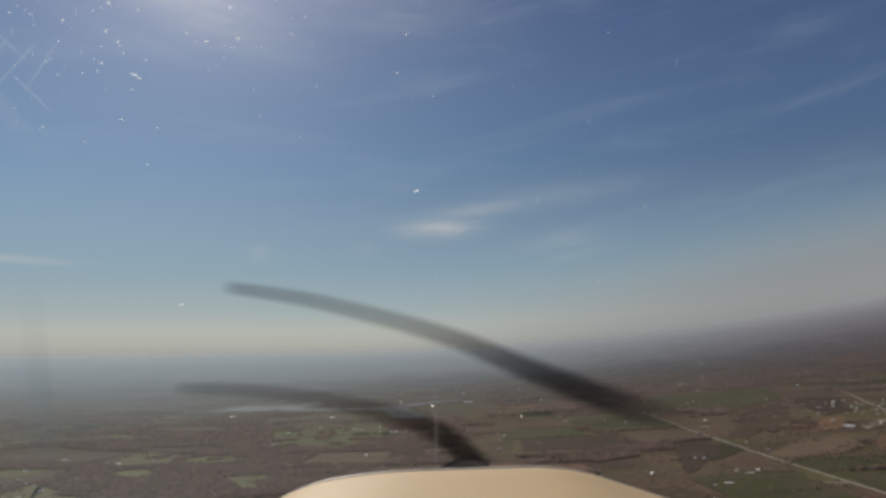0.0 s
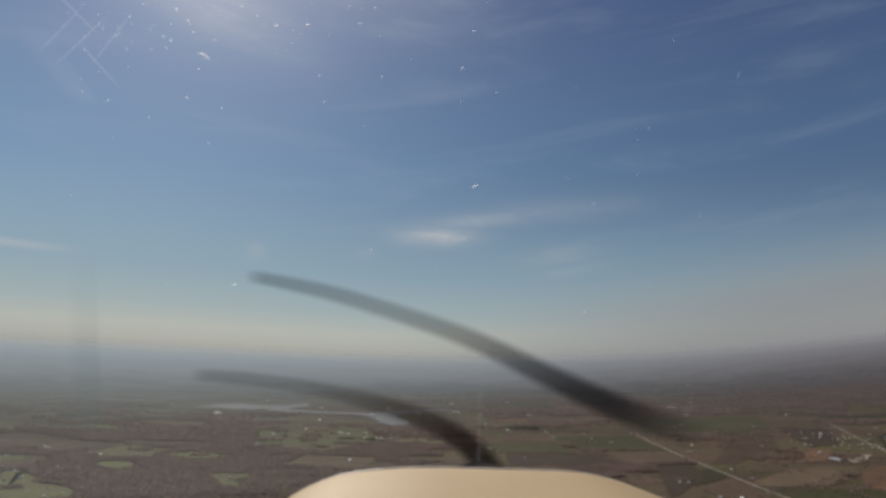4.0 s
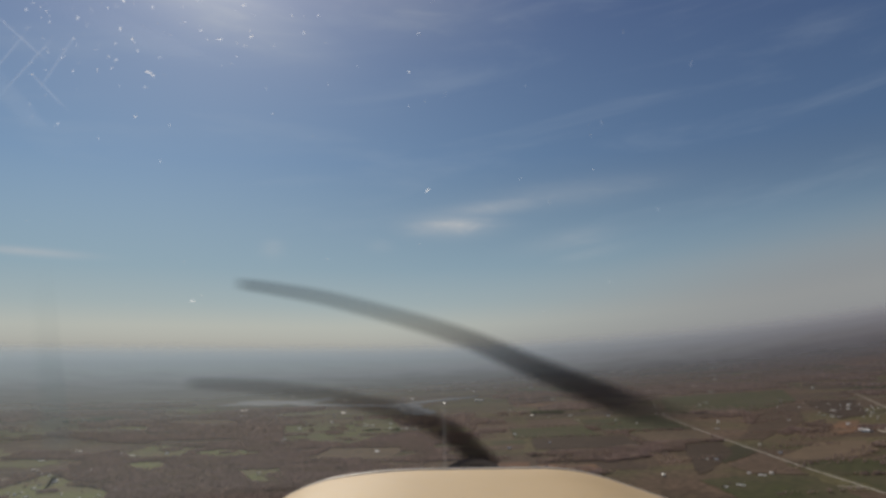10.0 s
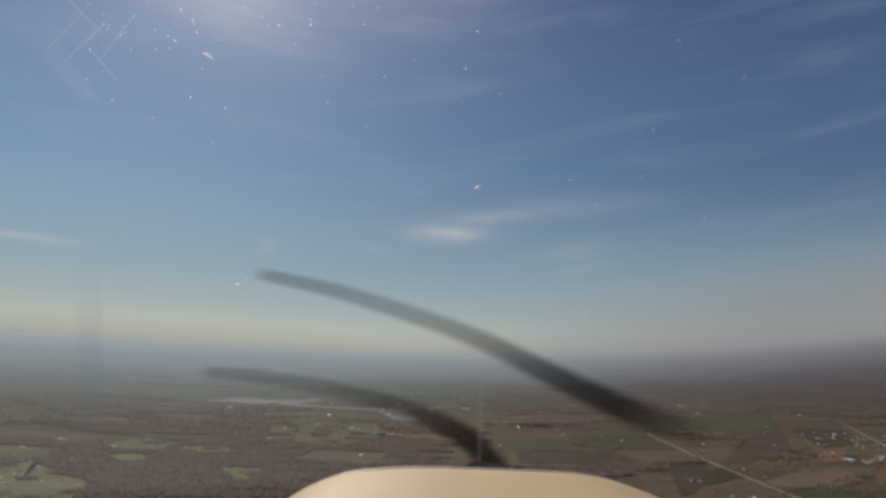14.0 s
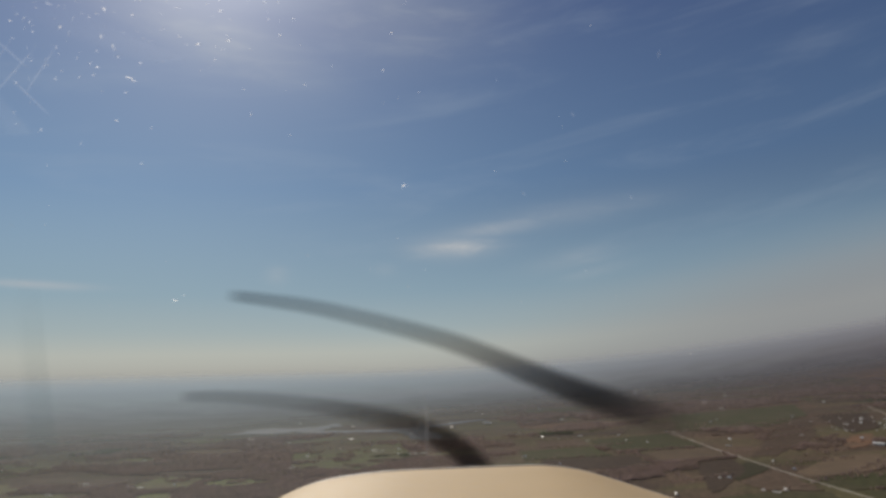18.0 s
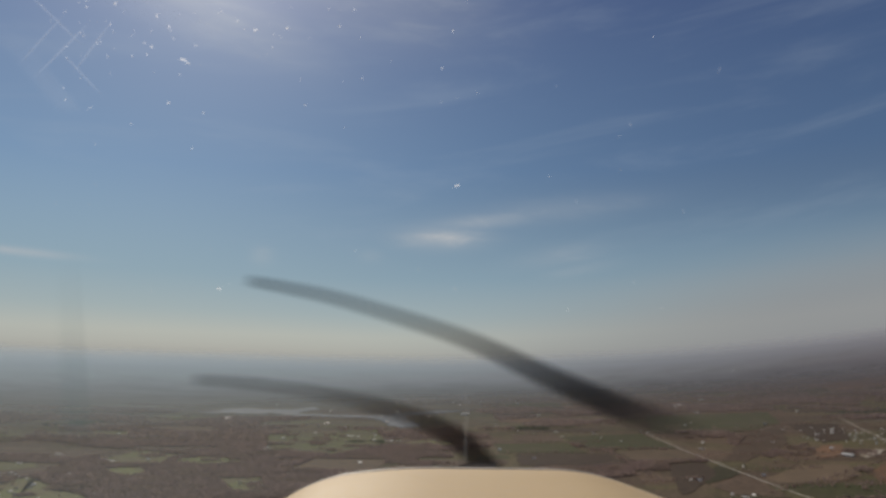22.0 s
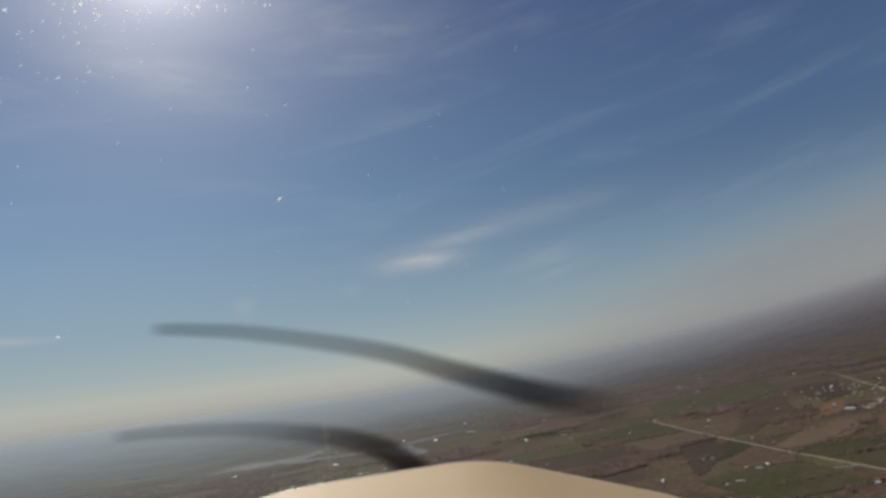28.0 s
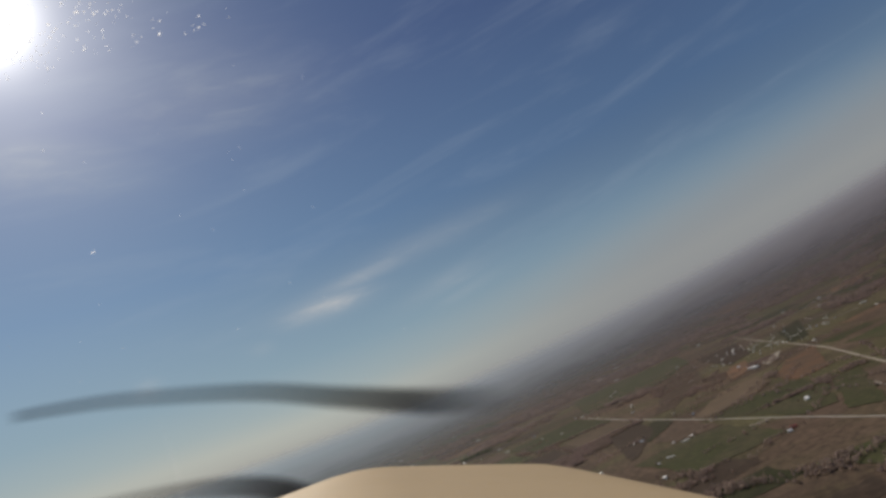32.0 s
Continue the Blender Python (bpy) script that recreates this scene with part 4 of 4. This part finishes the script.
part("cowling", loft(bmesh.new(), [section(y, t, k) for y, t, k in (
    (0.55, -0.309, 0.0), (0.9, -0.312, 0.0), (1.25, -0.315, 0.0), (1.45, -0.317, 0.0), (1.65, -0.319, 0.0), (1.85, -0.3215, 0.0), (1.98, -0.324, 0.002), (2.03, -0.331, 0.008))]),
    M_COWL, plane, "smooth cream painted engine cowling", True)
part("nose_bowl", loft(bmesh.new(), [section(y, t, k) for y, t, k in (
    (2.033, -0.334, 0.012), (2.08, -0.345, 0.03), (2.2, -0.385, 0.08), (2.35, -0.435, 0.16), (2.48, -0.49, 0.27), (2.56, -0.54, 0.42))]), M_COWL, plane, "rounded cream nose bowl", True)
# the cowling's bright rim highlight, put into the seam's pale colour
part("seam", loft(bmesh.new(), [section(y, t, k) for y, t, k in ((2.022, -0.3275, 0.005), (2.026, -0.3265, 0.004), (2.031, -0.3268, 0.004), (2.035, -0.329, 0.006))]),
     M_RIM_GLINT, plane, "cowling seam with its bright rim painted pale", True)
HUB = Vector((0.098, 2.82, -0.636))
prop = tagged(new("propeller"), "dark two-bladed propeller on a dark spinner")
prop.parent = plane
bm = bmesh.new()
loft(bm, [[(HUB.x + r * math.cos(a), HUB.y + y, HUB.z + r * math.sin(a)) for a in [2 * math.pi * i / 40 for i in range(40)]]
          for y, r in ((-0.14, 0.185), (-0.10, 0.199), (0.0, 0.199), (0.09, 0.18), (0.185, 0.14), (0.255, 0.08), (0.285, 0.023))])
part("spinner", bm, M_SPINNER, prop, "dark rounded spinner", True)


def blade(points, mat, label):
    """A turning propeller blade in its bent, blurred look, along (u, v, half chord) seen from the seat."""
    rings = []
    fine = []
    for i in range(len(points) - 1):
        p0, p1, p2, p3 = (Vector(points[min(max(i + k, 0), len(points) - 1)]) for k in (-1, 0, 1, 2))
        for s in range(6):
            f = s / 6
            fine.append(0.5 * ((2 * p1) + (p2 - p0) * f + (2 * p0 - 5 * p1 + 4 * p2 - p3) * f * f + (3 * p1 - p0 - 3 * p2 + p3) * f ** 3))
    fine.append(Vector(points[-1]))
    for i, p in enumerate(fine):
        d = fine[min(i + 1, len(fine) - 1)] - fine[max(i - 1, 0)]
        d = Vector((d.x, d.y)).normalized()
        ring = []
        for j in range(14):
            a = 2 * math.pi * j / 14
            c = math.cos(a) * p.z
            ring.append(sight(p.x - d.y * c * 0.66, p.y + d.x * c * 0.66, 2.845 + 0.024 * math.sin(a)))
        rings.append(ring)
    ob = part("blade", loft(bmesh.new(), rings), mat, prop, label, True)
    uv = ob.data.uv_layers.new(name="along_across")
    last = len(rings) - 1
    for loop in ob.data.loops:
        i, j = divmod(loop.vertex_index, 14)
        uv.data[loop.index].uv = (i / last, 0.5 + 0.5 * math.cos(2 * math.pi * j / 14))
    return ob


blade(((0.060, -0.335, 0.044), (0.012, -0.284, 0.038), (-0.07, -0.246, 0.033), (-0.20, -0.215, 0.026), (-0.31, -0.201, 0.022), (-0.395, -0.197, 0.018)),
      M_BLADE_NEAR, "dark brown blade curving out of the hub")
# added second image of the turning blade, clear of the hub
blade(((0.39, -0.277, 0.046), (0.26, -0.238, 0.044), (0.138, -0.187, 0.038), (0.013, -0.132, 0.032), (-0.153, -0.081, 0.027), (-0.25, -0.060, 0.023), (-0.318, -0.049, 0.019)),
      M_BLADE_FAR, "bowed grey second image of the turning blade across the sky")

# ---- the windscreen's grit, scratches and painted reflections ----
screen = tagged(new("windscreen"), "clear windscreen with bright grit and fine scratches")
screen.parent = plane

def fleck(bm, u, v, long, wide, angle, d=1.5):
    """A thin raised chip with bevelled ends."""
    c, s = math.cos(angle), math.sin(angle)
    prof = [(-long, 0), (-long * 0.5, wide), (long * 0.4, wide * 0.8), (long, 0), (long * 0.5, -wide), (-long * 0.4, -wide * 0.9)]
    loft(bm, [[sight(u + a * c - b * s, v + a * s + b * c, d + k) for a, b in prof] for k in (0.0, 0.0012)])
    return bm


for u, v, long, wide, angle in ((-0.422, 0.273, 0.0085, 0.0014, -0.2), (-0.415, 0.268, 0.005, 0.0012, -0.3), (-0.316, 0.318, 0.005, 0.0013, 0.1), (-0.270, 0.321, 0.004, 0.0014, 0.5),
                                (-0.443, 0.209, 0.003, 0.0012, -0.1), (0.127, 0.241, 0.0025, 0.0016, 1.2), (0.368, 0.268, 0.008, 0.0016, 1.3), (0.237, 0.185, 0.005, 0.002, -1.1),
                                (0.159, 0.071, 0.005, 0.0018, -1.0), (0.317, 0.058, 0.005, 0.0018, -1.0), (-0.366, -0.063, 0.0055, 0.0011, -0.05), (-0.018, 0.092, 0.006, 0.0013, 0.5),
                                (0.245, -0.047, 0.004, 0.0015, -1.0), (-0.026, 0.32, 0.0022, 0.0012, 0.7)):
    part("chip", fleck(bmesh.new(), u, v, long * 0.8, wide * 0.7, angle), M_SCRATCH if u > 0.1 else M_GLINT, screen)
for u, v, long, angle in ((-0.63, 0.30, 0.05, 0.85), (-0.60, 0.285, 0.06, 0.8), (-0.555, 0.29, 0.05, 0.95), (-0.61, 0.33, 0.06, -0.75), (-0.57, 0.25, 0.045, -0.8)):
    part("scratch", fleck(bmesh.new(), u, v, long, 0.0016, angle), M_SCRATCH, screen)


def glass_strip_material(name, colour, strong):
    """A thin strip for painted reflections and pale streaks, fading towards its sides and its upper end; UV runs across
    and along it.
    """
    m = bpy.data.materials.new(name)
    m.use_nodes = True
    k = Nodes(m.node_tree)
    uv = k.add("ShaderNodeSeparateXYZ")
    k.put(uv.inputs[0], k.add("ShaderNodeTexCoord").outputs["UV"])
    across, along = uv.outputs[0], uv.outputs[1]
    sides = k.math("MULTIPLY", k.spread(across, 0.0, 0.45), k.spread(across, 0.78, 1.0, 1.0, 0.0))
    ends = k.math("MULTIPLY", k.spread(along, 0.0, 0.10), k.spread(along, 0.25, 1.0, 1.0, 0.0))
    cloud = k.spread(k.noise(7.0, 3.0, 0.6, k.add("ShaderNodeTexCoord").outputs["Object"]), 0.3, 0.7, 0.7, 1.0)
    d = k.add("ShaderNodeBsdfTranslucent")
    k.put(d.inputs["Color"], colour)
    clear = k.add("ShaderNodeBsdfTransparent")
    blend = k.add("ShaderNodeMixShader")
    k.put(blend.inputs[0], k.math("MULTIPLY", k.math("MULTIPLY", k.math("MULTIPLY", sides, ends), cloud), strong))
    k.put(blend.inputs[1], clear.outputs[0])
    k.put(blend.inputs[2], d.outputs[0])
    k.put(k.add("ShaderNodeOutputMaterial").inputs[0], blend.outputs[0])
    return m


def glass_strip(name, low, high, wide_low, wide_high, mat, label):
    """A slightly bowed strip on the glass from a low point to a high one."""
    verts, faces, uvs = [], [], []
    for i in range(13):
        f = i / 12
        u, v = low[0] + (high[0] - low[0]) * f, low[1] + (high[1] - low[1]) * f
        w = wide_low + (wide_high - wide_low) * f
        for j in range(5):
            g = j / 4
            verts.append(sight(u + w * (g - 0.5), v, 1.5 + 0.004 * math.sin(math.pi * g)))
            uvs.append((g, f))
        if i:
            faces += [(5 * i - 5 + j, 5 * i - 4 + j, 5 * i + 1 + j, 5 * i + j) for j in range(4)]
    ob = new(name, mesh_of(name, verts, faces, mat, True))
    ob.parent = screen
    layer = ob.data.uv_layers.new(name="across_along")
    for loop in ob.data.loops:
        layer.data[loop.index].uv = uvs[loop.vertex_index]
    return tagged(ob, label)


M_REFLECTION = glass_strip_material("dark_film", (0.08, 0.13, 0.15), 0.15)
M_PALE_STREAK = glass_strip_material("pale_film", (0.75, 0.78, 0.82), 0.035)
# dark reflection in the glass, put in as a tinted strip
glass_strip("smudge", (-0.575, -0.292), (-0.592, 0.02), 0.062, 0.05, M_REFLECTION, "faint dark upright reflection painted on the glass")
# a light reflection, drawn as a narrow pale strip
glass_strip("streak", (-0.001, -0.325), (-0.001, -0.14), 0.008, 0.008, M_PALE_STREAK, "thin pale upright reflection painted on the glass")
glass_strip("streak", (-0.585, 0.19), (-0.70, 0.33), 0.05, 0.06, M_PALE_STREAK, "pale slanting streak across the glass")
glass_strip("streak", (-0.36, 0.29), (-0.60, 0.40), 0.10, 0.12, M_PALE_STREAK, "pale slanting streak across the glass")
dust = random.Random(77)
bm = bmesh.new()
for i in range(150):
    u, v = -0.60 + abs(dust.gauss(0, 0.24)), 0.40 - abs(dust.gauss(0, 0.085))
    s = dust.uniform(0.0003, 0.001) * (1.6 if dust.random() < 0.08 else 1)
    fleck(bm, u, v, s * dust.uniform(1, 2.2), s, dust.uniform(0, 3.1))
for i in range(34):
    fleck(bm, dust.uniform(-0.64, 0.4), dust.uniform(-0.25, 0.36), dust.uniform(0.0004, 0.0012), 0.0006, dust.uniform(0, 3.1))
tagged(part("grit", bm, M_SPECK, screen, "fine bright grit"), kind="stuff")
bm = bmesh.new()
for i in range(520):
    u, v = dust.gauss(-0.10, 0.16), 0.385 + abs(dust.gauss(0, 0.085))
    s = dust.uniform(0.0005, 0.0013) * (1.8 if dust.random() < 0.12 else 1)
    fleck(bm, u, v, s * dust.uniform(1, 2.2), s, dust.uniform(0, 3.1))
tagged(part("grit", bm, M_GLINT, screen, "dense sunlit grit near the top of the glass"), kind="stuff")
